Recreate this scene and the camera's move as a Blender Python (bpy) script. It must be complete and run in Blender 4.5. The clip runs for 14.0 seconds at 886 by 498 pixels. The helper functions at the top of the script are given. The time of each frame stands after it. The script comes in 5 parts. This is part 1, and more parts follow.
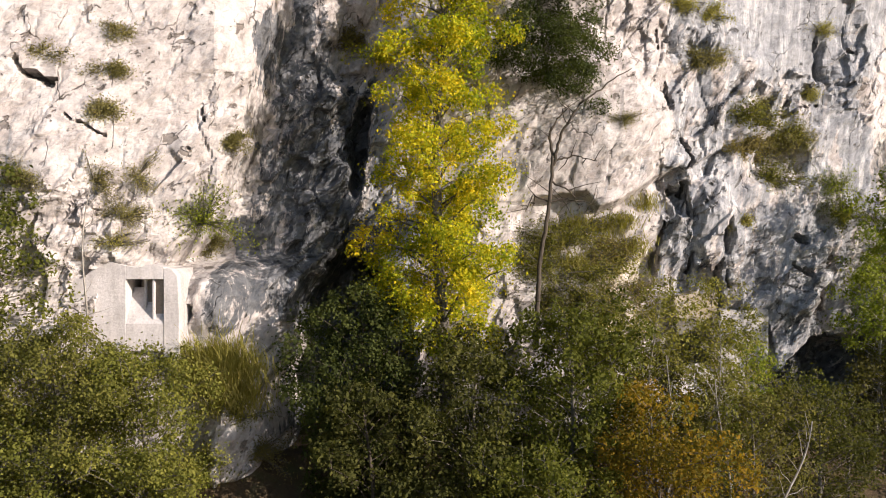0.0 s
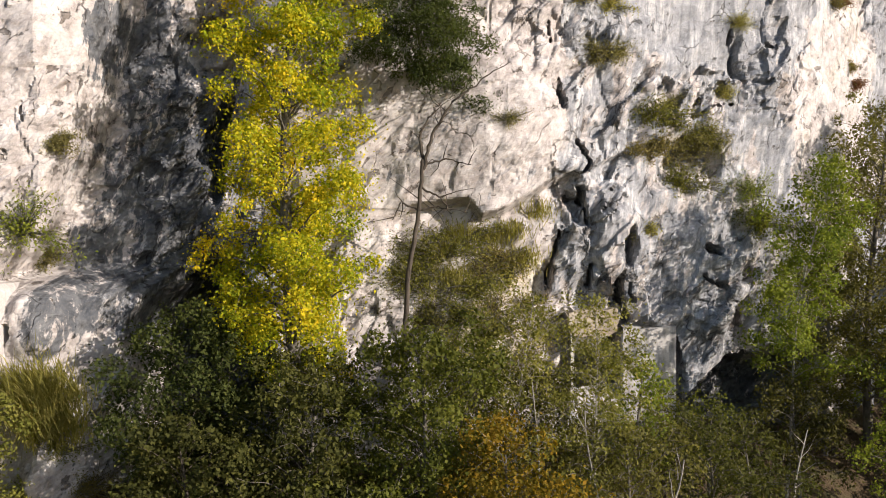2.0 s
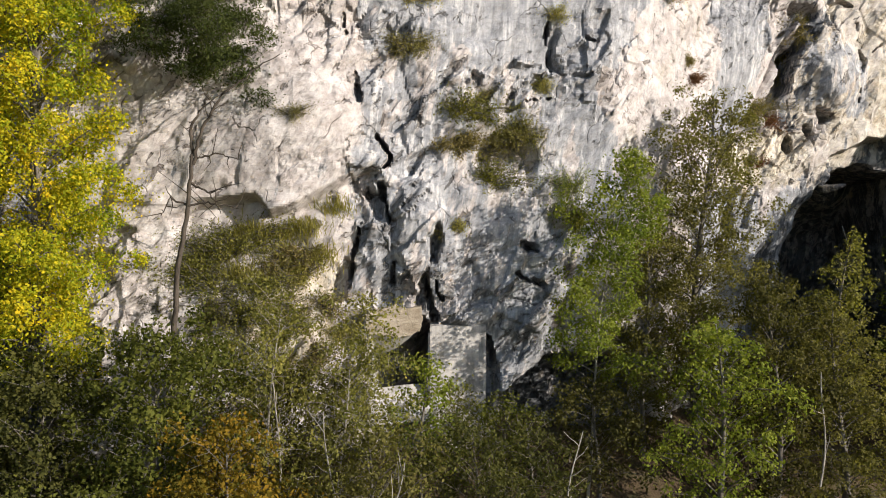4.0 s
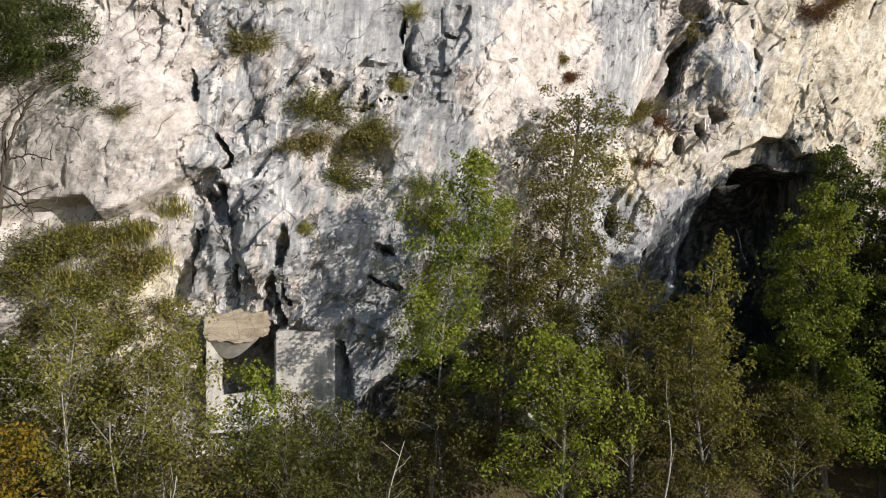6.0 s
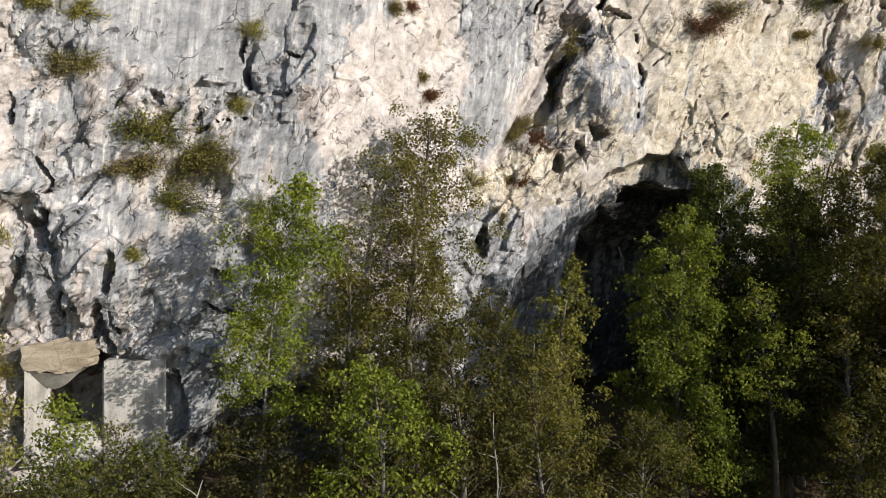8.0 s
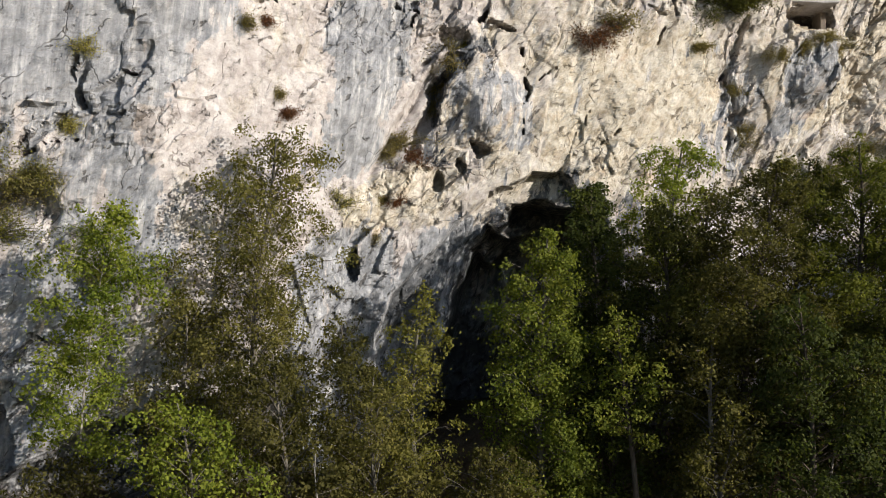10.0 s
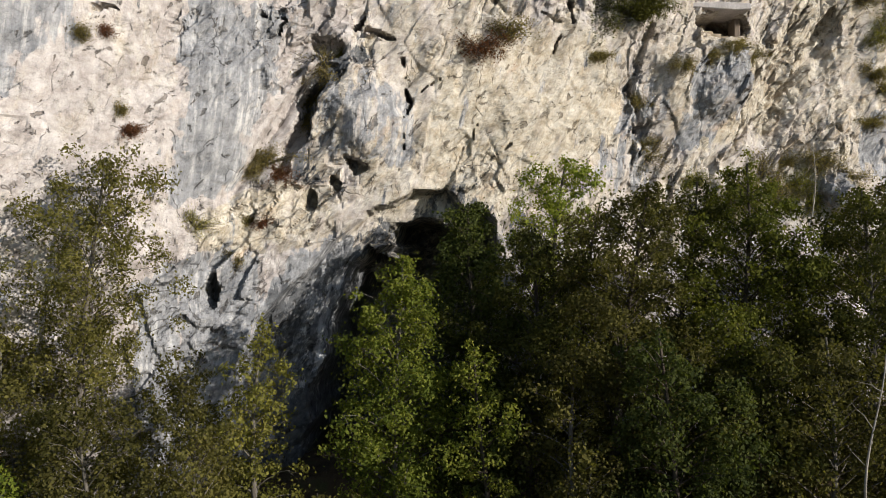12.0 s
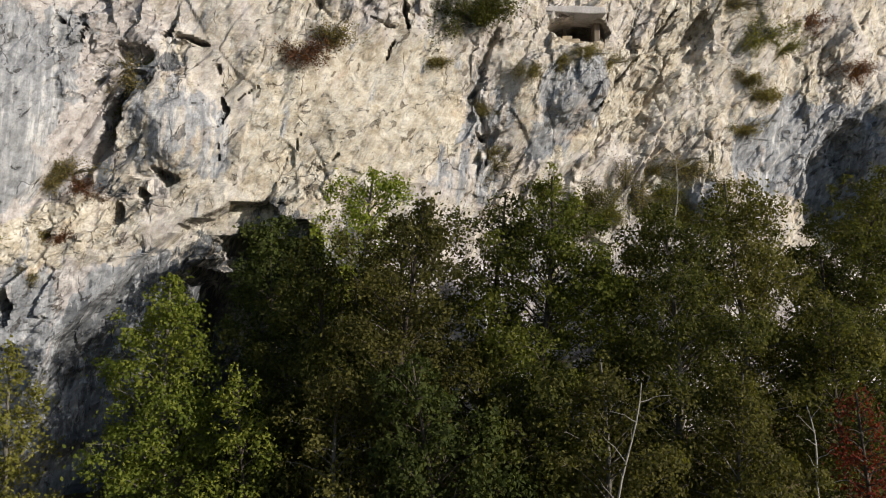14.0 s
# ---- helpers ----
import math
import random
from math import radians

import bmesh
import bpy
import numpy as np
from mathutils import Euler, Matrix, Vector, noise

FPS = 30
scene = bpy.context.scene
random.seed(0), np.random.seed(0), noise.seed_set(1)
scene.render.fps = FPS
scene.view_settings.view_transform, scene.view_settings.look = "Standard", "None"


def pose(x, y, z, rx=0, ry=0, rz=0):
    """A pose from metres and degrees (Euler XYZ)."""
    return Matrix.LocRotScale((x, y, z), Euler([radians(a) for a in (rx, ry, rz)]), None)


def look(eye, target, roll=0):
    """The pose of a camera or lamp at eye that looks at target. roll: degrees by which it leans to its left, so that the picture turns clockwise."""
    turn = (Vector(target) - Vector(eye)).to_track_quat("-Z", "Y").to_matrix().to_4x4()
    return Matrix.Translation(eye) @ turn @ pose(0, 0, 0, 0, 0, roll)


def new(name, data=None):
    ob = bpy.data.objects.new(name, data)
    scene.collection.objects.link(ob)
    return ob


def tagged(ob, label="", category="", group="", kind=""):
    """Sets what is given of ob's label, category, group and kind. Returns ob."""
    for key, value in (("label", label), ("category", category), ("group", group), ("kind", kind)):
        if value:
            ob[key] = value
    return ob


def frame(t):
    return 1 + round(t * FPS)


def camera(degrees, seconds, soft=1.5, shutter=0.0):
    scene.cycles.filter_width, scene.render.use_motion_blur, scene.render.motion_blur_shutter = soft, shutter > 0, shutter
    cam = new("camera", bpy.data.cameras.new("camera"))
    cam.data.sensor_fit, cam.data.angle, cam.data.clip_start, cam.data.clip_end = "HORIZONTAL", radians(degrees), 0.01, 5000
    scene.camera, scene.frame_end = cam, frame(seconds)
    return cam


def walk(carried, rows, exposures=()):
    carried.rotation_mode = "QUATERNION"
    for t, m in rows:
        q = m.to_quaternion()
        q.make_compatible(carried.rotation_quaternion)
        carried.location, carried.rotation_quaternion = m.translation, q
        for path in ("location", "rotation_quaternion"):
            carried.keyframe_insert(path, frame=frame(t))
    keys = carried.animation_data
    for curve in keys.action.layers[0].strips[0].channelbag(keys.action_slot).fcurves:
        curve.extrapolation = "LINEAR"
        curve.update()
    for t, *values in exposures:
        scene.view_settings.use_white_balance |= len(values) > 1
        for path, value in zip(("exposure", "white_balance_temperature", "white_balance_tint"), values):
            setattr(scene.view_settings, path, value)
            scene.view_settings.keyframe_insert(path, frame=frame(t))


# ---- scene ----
cam = camera(57.2, 14.0, soft=1.0)
METRES, EYE, TILT, LEAN, TURN = 36.0, 12.0, 0.0, 0.0, 0.0
ROWS = [
    (0.0, 0.0, 0.0, 0.0, 0.0, 0.0, -0.0),
    (0.5, 0.0226, 0.0239, 0.0098, -0.1, -0.02, -0.01),
    (1.0, 0.0398, 0.0419, 0.015, -0.14, 0.0, 0.01),
    (1.5, 0.0674, 0.0538, 0.0143, -0.11, -0.05, -0.04),
    (2.0, 0.1044, 0.0627, 0.0105, -0.08, -0.08, -0.06),
    (2.5, 0.1497, 0.0691, 0.0085, -0.01, -0.05, -0.07),
    (3.0, 0.1948, 0.0728, 0.0092, -0.07, -0.13, -0.05),
    (5.5, 0.3685, 0.0894, 0.0074, 0.14, -0.06, -0.06),
    (6.0, 0.3999, 0.0962, 0.0109, 0.14, -0.07, -0.06),
    (6.5, 0.4327, 0.1011, 0.0168, 0.12, -0.09, -0.07),
    (7.0, 0.4665, 0.1058, 0.0215, 0.16, -0.1, -0.05),
    (7.5, 0.4999, 0.1109, 0.0267, 0.15, -0.08, -0.06),
    (8.0, 0.5329, 0.1172, 0.0323, 0.13, -0.08, -0.06),
    (10.5, 0.6868, 0.1603, 0.0603, -0.04, -0.11, -0.04),
    (11.0, 0.7156, 0.1729, 0.0662, -0.05, -0.16, -0.05),
    (11.5, 0.7445, 0.1848, 0.0734, -0.48, -0.27, 0.01),
    (12.0, 0.7723, 0.1981, 0.0794, -0.54, -0.28, -0.01),
    (12.5, 0.8061, 0.2101, 0.0844, -0.51, -0.3, -0.03),
    (13.0, 0.8492, 0.2188, 0.088, -0.47, -0.33, -0.04),
    (13.5, 0.8976, 0.2244, 0.0907, -0.4, -0.32, -0.03),
    (14.0, 0.9477, 0.2279, 0.0934, -0.36, -0.29, -0.04),
]
EXPOSURES = ((0.0, 0.82, 6800, 17), (3.0, 0.68, 6650, 13), (6.5, 0.52, 6500, 10), (10.5, 0.34, 6500, 10), (14.0, 0.18, 6500, 9))
walk(cam, [(t, pose(0, 0, EYE, TILT, LEAN, TURN) @ pose(METRES * x, METRES * y, METRES * z, 90 + pitch, roll, yaw)) for t, x, y, z, yaw, pitch, roll in ROWS],
     exposures=EXPOSURES)

# ---------------------------------------------------------------- light
SUN = Vector((0.85, -0.46, 0.33)).normalized()
world = bpy.data.worlds.new("sky")
scene.world = world
world.use_nodes = True
wn = world.node_tree
sky = wn.nodes.new("ShaderNodeTexSky")
sky.sky_type = "NISHITA"
sky.sun_disc = False
sky.sun_elevation = math.asin(SUN.z)
sky.sun_rotation = math.atan2(SUN.x, SUN.y)
sky.altitude = 500
wn.nodes["Background"].inputs["Strength"].default_value = 0.108
wn.links.new(sky.outputs["Color"], wn.nodes["Background"].inputs["Color"])
sun_data = bpy.data.lights.new("sun", "SUN")
sun_data.energy, sun_data.angle, sun_data.color = 4.7, radians(0.53), (1.0, 0.925, 0.82)
sun = new("sun", sun_data)
sun.matrix_world = look(SUN * 200, (0, 0, 0))


# ---------------------------------------------------------------- materials
class Nodes:
    """Short hand for a node material."""

    def __init__(self, name):
        self.mat = bpy.data.materials.new(name)
        self.mat.use_nodes = True
        self.tree = self.mat.node_tree
        self.bsdf = self.tree.nodes["Principled BSDF"]
        self.out = self.tree.nodes["Material Output"]
        self.coord = self.add("ShaderNodeTexCoord").outputs["Object"]

    def add(self, kind, **inputs):
        n = self.tree.nodes.new(kind)
        for key, value in inputs.items():
            self.put(n.inputs[key.replace("_", " ")], value)
        return n

    def put(self, socket, value):
        if isinstance(value, bpy.types.NodeSocket):
            self.tree.links.new(value, socket)
        else:
            socket.default_value = value

    def stretch(self, sx, sy, sz, rx=0, ry=0, rz=0):
        n = self.add("ShaderNodeMapping", Vector=self.coord)
        n.vector_type = "TEXTURE"
        n.inputs["Scale"].default_value = (1 / sx, 1 / sy, 1 / sz)
        n.inputs["Rotation"].default_value = (radians(rx), radians(ry), radians(rz))
        return n.outputs["Vector"]

    def noise(self, scale, detail=4, rough=0.6, distort=0.0, at=None):
        n = self.add("ShaderNodeTexNoise", Vector=at or self.coord)
        for key, v in (("Scale", scale), ("Detail", detail), ("Roughness", rough), ("Distortion", distort)):
            n.inputs[key].default_value = v
        return n.outputs["Fac"]

    def cracks(self, scale, at=None):
        n = self.add("ShaderNodeTexVoronoi", Vector=at or self.coord)
        n.feature = "DISTANCE_TO_EDGE"
        n.inputs["Scale"].default_value = scale
        return n.outputs["Distance"]

    def ramp(self, fac, *stops):
        n = self.add("ShaderNodeValToRGB", Fac=fac)
        e = n.color_ramp.elements
        while len(e) < len(stops):
            e.new(0.5)
        for k, (p, c) in enumerate(stops):
            e[k].position = p
            e[k].color = (*c, 1) if isinstance(c, tuple) else (c, c, c, 1)
        return n.outputs["Color"]

    def mix(self, fac, a, b, how="MIX"):
        n = self.tree.nodes.new("ShaderNodeMix")
        n.data_type, n.blend_type = "RGBA", how
        self.put(n.inputs[0], fac)
        for s, v in ((n.inputs[6], a), (n.inputs[7], b)):
            self.put(s, (*v, 1) if isinstance(v, tuple) else v)
        return n.outputs[2]

    def sums(self, op, a, b):
        n = self.tree.nodes.new("ShaderNodeMath")
        n.operation = op
        self.put(n.inputs[0], a)
        self.put(n.inputs[1], b)
        return n.outputs[0]

    def bump(self, height, strength, distance, under=None):
        n = self.add("ShaderNodeBump", Height=height)
        n.inputs["Strength"].default_value = strength
        n.inputs["Distance"].default_value = distance
        if under:
            self.put(n.inputs["Normal"], under)
        return n.outputs["Normal"]

    def done(self, color, rough=0.8, normal=None, specular=0.3):
        self.put(self.bsdf.inputs["Base Color"], (*color, 1) if isinstance(color, tuple) else color)
        self.put(self.bsdf.inputs["Roughness"], rough)
        self.bsdf.inputs["Specular IOR Level"].default_value = specular
        if normal:
            self.put(self.bsdf.inputs["Normal"], normal)
        return self.mat


def limestone():
    """Limestone: white, grey and cream by the face's own fields, painted shade and stain, water streaks, and broken
    facets at three sizes.
    """
    n = Nodes("limestone")
    tone = n.add("ShaderNodeVertexColor")
    tone.layer_name = "tone"
    parts = n.add("ShaderNodeSeparateColor", Color=tone.outputs["Color"])
    grey_w, cream_w, shade_stain_w = parts.outputs[0], parts.outputs[1], parts.outputs[2]
    rugged_w = tone.outputs["Alpha"]

    def ragged(at, scale, amount):
        """Coordinates pushed about by fine noise."""
        push = n.add("ShaderNodeTexNoise", Vector=n.coord, Scale=scale, Detail=2.5, Roughness=0.5).outputs["Color"]
        add = n.add("ShaderNodeVectorMath")
        add.operation = "MULTIPLY_ADD"
        n.put(add.inputs[0], push)
        add.inputs[1].default_value = (amount, amount, amount)
        n.put(add.inputs[2], at)
        return add.outputs[0]

    def planes(at, scale, wobble=1.0):
        """Every cell a tilted plane of its own: its height, and a number for the cell."""
        v = n.add("ShaderNodeTexVoronoi", Vector=at, Scale=scale, Randomness=wobble)
        away = n.add("ShaderNodeVectorMath")
        away.operation = "SUBTRACT"
        n.put(away.inputs[0], at)
        n.put(away.inputs[1], v.outputs["Position"])
        way = n.add("ShaderNodeVectorMath")
        way.operation = "SUBTRACT"
        n.put(way.inputs[0], v.outputs["Color"])
        way.inputs[1].default_value = (0.5, 0.5, 0.5)
        dot = n.add("ShaderNodeVectorMath")
        dot.operation = "DOT_PRODUCT"
        n.put(dot.inputs[0], away.outputs[0])
        n.put(dot.inputs[1], way.outputs[0])
        cell = n.add("ShaderNodeSeparateColor", Color=v.outputs["Color"]).outputs[1]
        return n.sums("MULTIPLY", dot.outputs["Value"], scale), cell

    slant = n.stretch(1.0, 1.0, 0.42, 0, 56, 0)
    steep = n.stretch(1.0, 1.0, 0.36, 0, 14, 0)
    big_h, big_c = planes(ragged(steep, 1.6, 0.55), 0.75)
    mid_h, mid_c = planes(ragged(slant, 2.4, 0.30), 2.2)
    small_h, small_c = planes(ragged(slant, 5.0, 0.14), 6.0)
    broad = n.noise(0.35, 5, 0.6, 0.4)
    streak = n.noise(1.0, 9, 0.62, 0.25, n.stretch(2.1, 2.1, 0.17, 0, 8, 0))
    drip = n.noise(1.0, 7, 0.6, 0.1, n.stretch(5.5, 5.5, 0.30, 0, 6, 0))
    mid = n.noise(2.2, 9, 0.68, 0.3)
    fine = n.noise(16, 6, 0.7)
    brush = n.noise(3.4, 9, 0.70, 0.25, slant)
    edge = n.noise(1.3, 10, 0.70, 0.3, n.stretch(1.3, 1.3, 0.4, 0, 16, 0))

    def away_from_half(value, gain):
        return n.sums("MULTIPLY", n.sums("SUBTRACT", value, 0.5), gain)

    white = n.ramp(mid, (0.32, (0.305, 0.273, 0.260)), (0.46, (0.412, 0.378, 0.365)), (0.62, (0.520, 0.490, 0.479)))
    grey = n.ramp(n.sums("ADD", n.sums("MULTIPLY", drip, 0.6), n.sums("MULTIPLY", mid, 0.4)),
                  (0.36, (0.175, 0.182, 0.198)), (0.50, (0.275, 0.281, 0.298)), (0.62, (0.420, 0.422, 0.434)))
    cream = n.ramp(mid, (0.32, (0.325, 0.275, 0.202)), (0.46, (0.450, 0.402, 0.328)), (0.62, (0.560, 0.523, 0.458)))
    g = n.sums("ADD", n.sums("MULTIPLY", grey_w, 0.66), n.sums("ADD", away_from_half(streak, 1.5), away_from_half(edge, 1.1)))
    g = n.ramp(g, (0.22, 0.0), (0.34, 1.0))
    c = n.sums("ADD", n.sums("MULTIPLY", cream_w, 0.72), n.sums("ADD", away_from_half(broad, 0.7), away_from_half(edge, 1.2)))
    c = n.ramp(c, (0.22, 0.0), (0.55, 1.0))
    col = n.mix(g, n.mix(c, white, cream), grey)
    # rusty seams in the cream rock
    rust = n.sums("MULTIPLY", c, n.ramp(n.noise(0.9, 8, 0.7, 0.5, slant), (0.56, 0.0), (0.68, 0.55)))
    col = n.mix(rust, col, (0.40, 0.285, 0.185))
    # pale lime runs down the grey faces
    runs = n.ramp(n.sums("ADD", streak, away_from_half(drip, 0.7)), (0.60, 0.0), (0.70, 0.55))
    col = n.mix(n.sums("MULTIPLY", runs, g), col, (0.60, 0.585, 0.575))
    # painted shade of the cave and recesses, and dark stain, in one blue-black
    speck = n.noise(4.2, 9, 0.74, 0.4, n.stretch(1.0, 1.0, 0.4, 0, 14, 0))
    s = n.sums("ADD", n.sums("ADD", shade_stain_w, away_from_half(speck, 2.4)), n.sums("ADD", away_from_half(streak, 1.6), away_from_half(edge, 1.2)))
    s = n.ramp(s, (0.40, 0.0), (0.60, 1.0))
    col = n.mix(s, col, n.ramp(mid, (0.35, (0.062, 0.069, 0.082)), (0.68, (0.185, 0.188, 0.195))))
    # each broken plane weathers to a tone of its own
    col = n.mix(1.0, col, n.ramp(big_c, (0.0, 0.90), (1.0, 1.06)), "MULTIPLY")
    col = n.mix(n.sums("ADD", 0.25, n.sums("MULTIPLY", rugged_w, 0.75)), col, n.ramp(mid_c, (0.0, 0.80), (1.0, 1.10)), "MULTIPLY")
    col = n.mix(1.0, col, n.ramp(brush, (0.34, 0.62), (0.45, 0.97), (0.64, 1.10)), "MULTIPLY")
    col = n.mix(1.0, col, n.ramp(fine, (0.30, 0.88), (0.58, 1.04)), "MULTIPLY")
    # dirt in the joints, broken off here and there
    joint = n.cracks(0.75, ragged(steep, 1.6, 0.55))
    joint = n.ramp(joint, (0.0, 0.0), (0.014, 1.0))
    joint = n.sums("MAXIMUM", joint, n.ramp(n.noise(0.9, 5, 0.6, 0.2), (0.52, 1.0), (0.57, 0.0)))
    col = n.mix(1.0, col, n.ramp(joint, (0.0, (0.40, 0.38, 0.36)), (1.0, (1.0, 1.0, 1.0))), "MULTIPLY")
    # small pits and flaked edges; the pits' small shadows are darkened into the colour
    pits = n.noise(2.6, 5, 0.62, 0.5, n.stretch(1.0, 1.0, 0.5, 0, 52, 0))
    pits = n.sums("ADD", pits, n.sums("MULTIPLY", rugged_w, 0.03))
    nick = n.ramp(pits, (0.625, 1.0), (0.655, 0.0))
    shelf = n.ramp(n.noise(1.5, 7, 0.62, 0.4, slant), (0.470, 0.0), (0.478, 0.5), (0.545, 0.5), (0.552, 1.0))
    col = n.mix(1.0, col, n.ramp(nick, (0.0, (0.46, 0.44, 0.42)), (1.0, (1.0, 1.0, 1.0))), "MULTIPLY")
    rough_b = n.sums("ADD", 0.42, n.sums("MULTIPLY", rugged_w, 0.58))
    h = n.bump(big_h, 0.35, 0.50)
    n.put(h.node.inputs["Strength"], n.sums("MULTIPLY", rough_b, 0.6))
    h = n.bump(mid_h, 0.5, 0.24, h)
    n.put(h.node.inputs["Strength"], n.sums("MULTIPLY", rough_b, 0.85))
    h = n.bump(small_h, 0.5, 0.08, h)
    n.put(h.node.inputs["Strength"], n.sums("MULTIPLY", rough_b, 0.8))
    fold = n.noise(2.3, 3, 0.42, 0.9, slant)
    folded = n.sums("ADD", n.sums("MULTIPLY", c, 0.40), n.sums("ADD", n.ramp(broad, (0.42, 0.12), (0.60, 0.45)), n.sums("MULTIPLY", rugged_w, 0.35)))
    h = n.bump(fold, 1.0, 0.32, h)
    n.put(h.node.inputs["Strength"], folded)
    h = n.bump(n.noise(5.5, 3, 0.45, 0.8, n.stretch(1.0, 1.0, 0.5, 0, 62, 0)), 0.9, 0.085, h)
    n.put(h.node.inputs["Strength"], n.sums("ADD", folded, 0.15))
    h = n.bump(n.noise(9.0, 8, 0.72, 0.3, n.stretch(1.0, 1.0, 0.4, 0, 46, 0)), 0.5, 0.02, h)
    h = n.bump(joint, 0.7, 0.04, h)
    h = n.bump(nick, 0.9, 0.10, h)
    h = n.bump(shelf, 0.55, 0.07, h)
    return n.done(col, 0.9, h, 0.22)


def plain_ground():
    n = Nodes("forest_soil")
    a = n.noise(1.2, 8, 0.65)
    col = n.ramp(a, (0.3, (0.045, 0.033, 0.02)), (0.5, (0.085, 0.06, 0.035)), (0.7, (0.07, 0.075, 0.03)))
    return n.done(col, 0.95, n.bump(n.noise(6, 8, 0.7), 0.9, 0.15), 0.2)


def concrete(name, light, dark):
    n = Nodes(name)
    a = n.noise(1.1, 7, 0.65, 0.3)
    drip = n.noise(2.2, 6, 0.65, 0.2, n.stretch(1.6, 1.6, 0.16))
    col = n.ramp(n.sums("ADD", n.sums("MULTIPLY", a, 0.5), n.sums("MULTIPLY", drip, 0.5)), (0.36, dark), (0.56, light))
    col = n.mix(1.0, col, n.ramp(n.noise(16, 5, 0.7), (0.3, 0.8), (0.6, 1.04)), "MULTIPLY")
    return n.done(col, 0.9, n.bump(n.noise(9, 7, 0.7), 0.5, 0.03), 0.25)


def foliage(name, *colours):
    """Leaves: colours run from the shaded side of a crown to its brightest leaf."""
    n = Nodes(name)
    geo = n.add("ShaderNodeNewGeometry")
    info = n.add("ShaderNodeObjectInfo")
    patch = n.noise(0.55, 3, 0.6)
    fac = n.sums("ADD", n.sums("MULTIPLY", geo.outputs["Random Per Island"], 0.36),
                 n.sums("MULTIPLY", n.sums("SUBTRACT", patch, 0.22), 1.0))
    fac = n.sums("ADD", fac, n.sums("MULTIPLY", n.sums("SUBTRACT", info.outputs["Random"], 0.5), 0.12))
    k = len(colours)
    col = n.ramp(fac, *[(0.12 + 0.78 * i / (k - 1), c) for i, c in enumerate(colours)])
    n.done(col, 0.75, None, 0.12)
    back = n.add("ShaderNodeBsdfTranslucent", Color=n.mix(1.0, col, (1.15, 1.2, 0.6), "MULTIPLY"))
    both = n.add("ShaderNodeMixShader", Fac=0.45)
    n.tree.links.new(n.bsdf.outputs[0], both.inputs[1])
    n.tree.links.new(back.outputs[0], both.inputs[2])
    n.tree.links.new(both.outputs[0], n.out.inputs["Surface"])
    return n.mat


def bark(name, dark, light):
    n = Nodes(name)
    col = n.ramp(n.noise(4, 6, 0.7, 0.3, n.stretch(3, 3, 0.7)), (0.35, dark), (0.65, light))
    return n.done(col, 0.9, n.bump(n.noise(9, 5, 0.7, 0, n.stretch(3, 3, 0.6)), 0.7, 0.02), 0.2)


ROCK = limestone()
SOIL = plain_ground()
CONCRETE = concrete("weathered_concrete", (0.54, 0.51, 0.505), (0.36, 0.338, 0.33))
REVEAL = concrete("brown_concrete", (0.26, 0.215, 0.175), (0.16, 0.13, 0.105))
# real drip streaks; base tone also darkened for shade on wall and sill
CONCRETE_STREAK_SHADE = concrete("streaked_shaded_concrete", (0.46, 0.44, 0.42), (0.15, 0.148, 0.145))
# concrete darkened to grey for the shade inside the gallery embrasure
CONCRETE_SHADE_GREY = concrete("shade_grey_concrete", (0.34, 0.33, 0.31), (0.17, 0.165, 0.155))
SLAB = concrete("ochre_stained_concrete", (0.44, 0.375, 0.285), (0.24, 0.20, 0.15))


def ochre_rock():
    n = Nodes("ochre_layered_rock")
    bed = n.noise(1.6, 8, 0.7, 0.6, n.stretch(0.7, 0.7, 2.2))
    col = n.ramp(bed, (0.32, (0.15, 0.12, 0.09)), (0.5, (0.265, 0.228, 0.175)), (0.68, (0.36, 0.325, 0.27)))
    crack = n.ramp(n.cracks(1.6, n.mix(0.2, n.coord, n.add("ShaderNodeTexNoise", Vector=n.coord, Scale=2.0, Detail=5.0).outputs["Color"])), (0.0, 0.7), (0.02, 1.0))
    col = n.mix(1.0, col, crack, "MULTIPLY")
    h = n.bump(bed, 0.8, 0.08)
    return n.done(col, 0.9, n.bump(n.noise(7, 7, 0.7), 0.7, 0.03, h), 0.2)


OCHRE = ochre_rock()
BARK_GREY = bark("grey_bark", (0.065, 0.058, 0.048), (0.17, 0.155, 0.135))
BARK_PALE = bark("pale_bark", (0.16, 0.145, 0.125), (0.35, 0.325, 0.29))
BARK_DARK = bark("dark_bark", (0.035, 0.028, 0.022), (0.09, 0.075, 0.06))
LEAF_YELLOW = foliage("autumn_yellow_leaves", (0.085, 0.145, 0.012), (0.25, 0.29, 0.016), (0.54, 0.45, 0.02), (0.80, 0.50, 0.022))
LEAF_GREEN = foliage("green_leaves", (0.042, 0.052, 0.011), (0.09, 0.102, 0.019), (0.15, 0.155, 0.03), (0.25, 0.225, 0.045))
LEAF_FRESH = foliage("fresh_green_leaves", (0.075, 0.11, 0.016), (0.15, 0.185, 0.027), (0.235, 0.26, 0.04), (0.34, 0.33, 0.068))
LEAF_LIME = foliage("yellowing_olive_leaves", (0.075, 0.088, 0.018), (0.14, 0.148, 0.03), (0.22, 0.215, 0.046), (0.34, 0.30, 0.08))
LEAF_MID = foliage("mid_green_leaves", (0.062, 0.086, 0.015), (0.126, 0.153, 0.026), (0.20, 0.215, 0.039), (0.31, 0.29, 0.058))
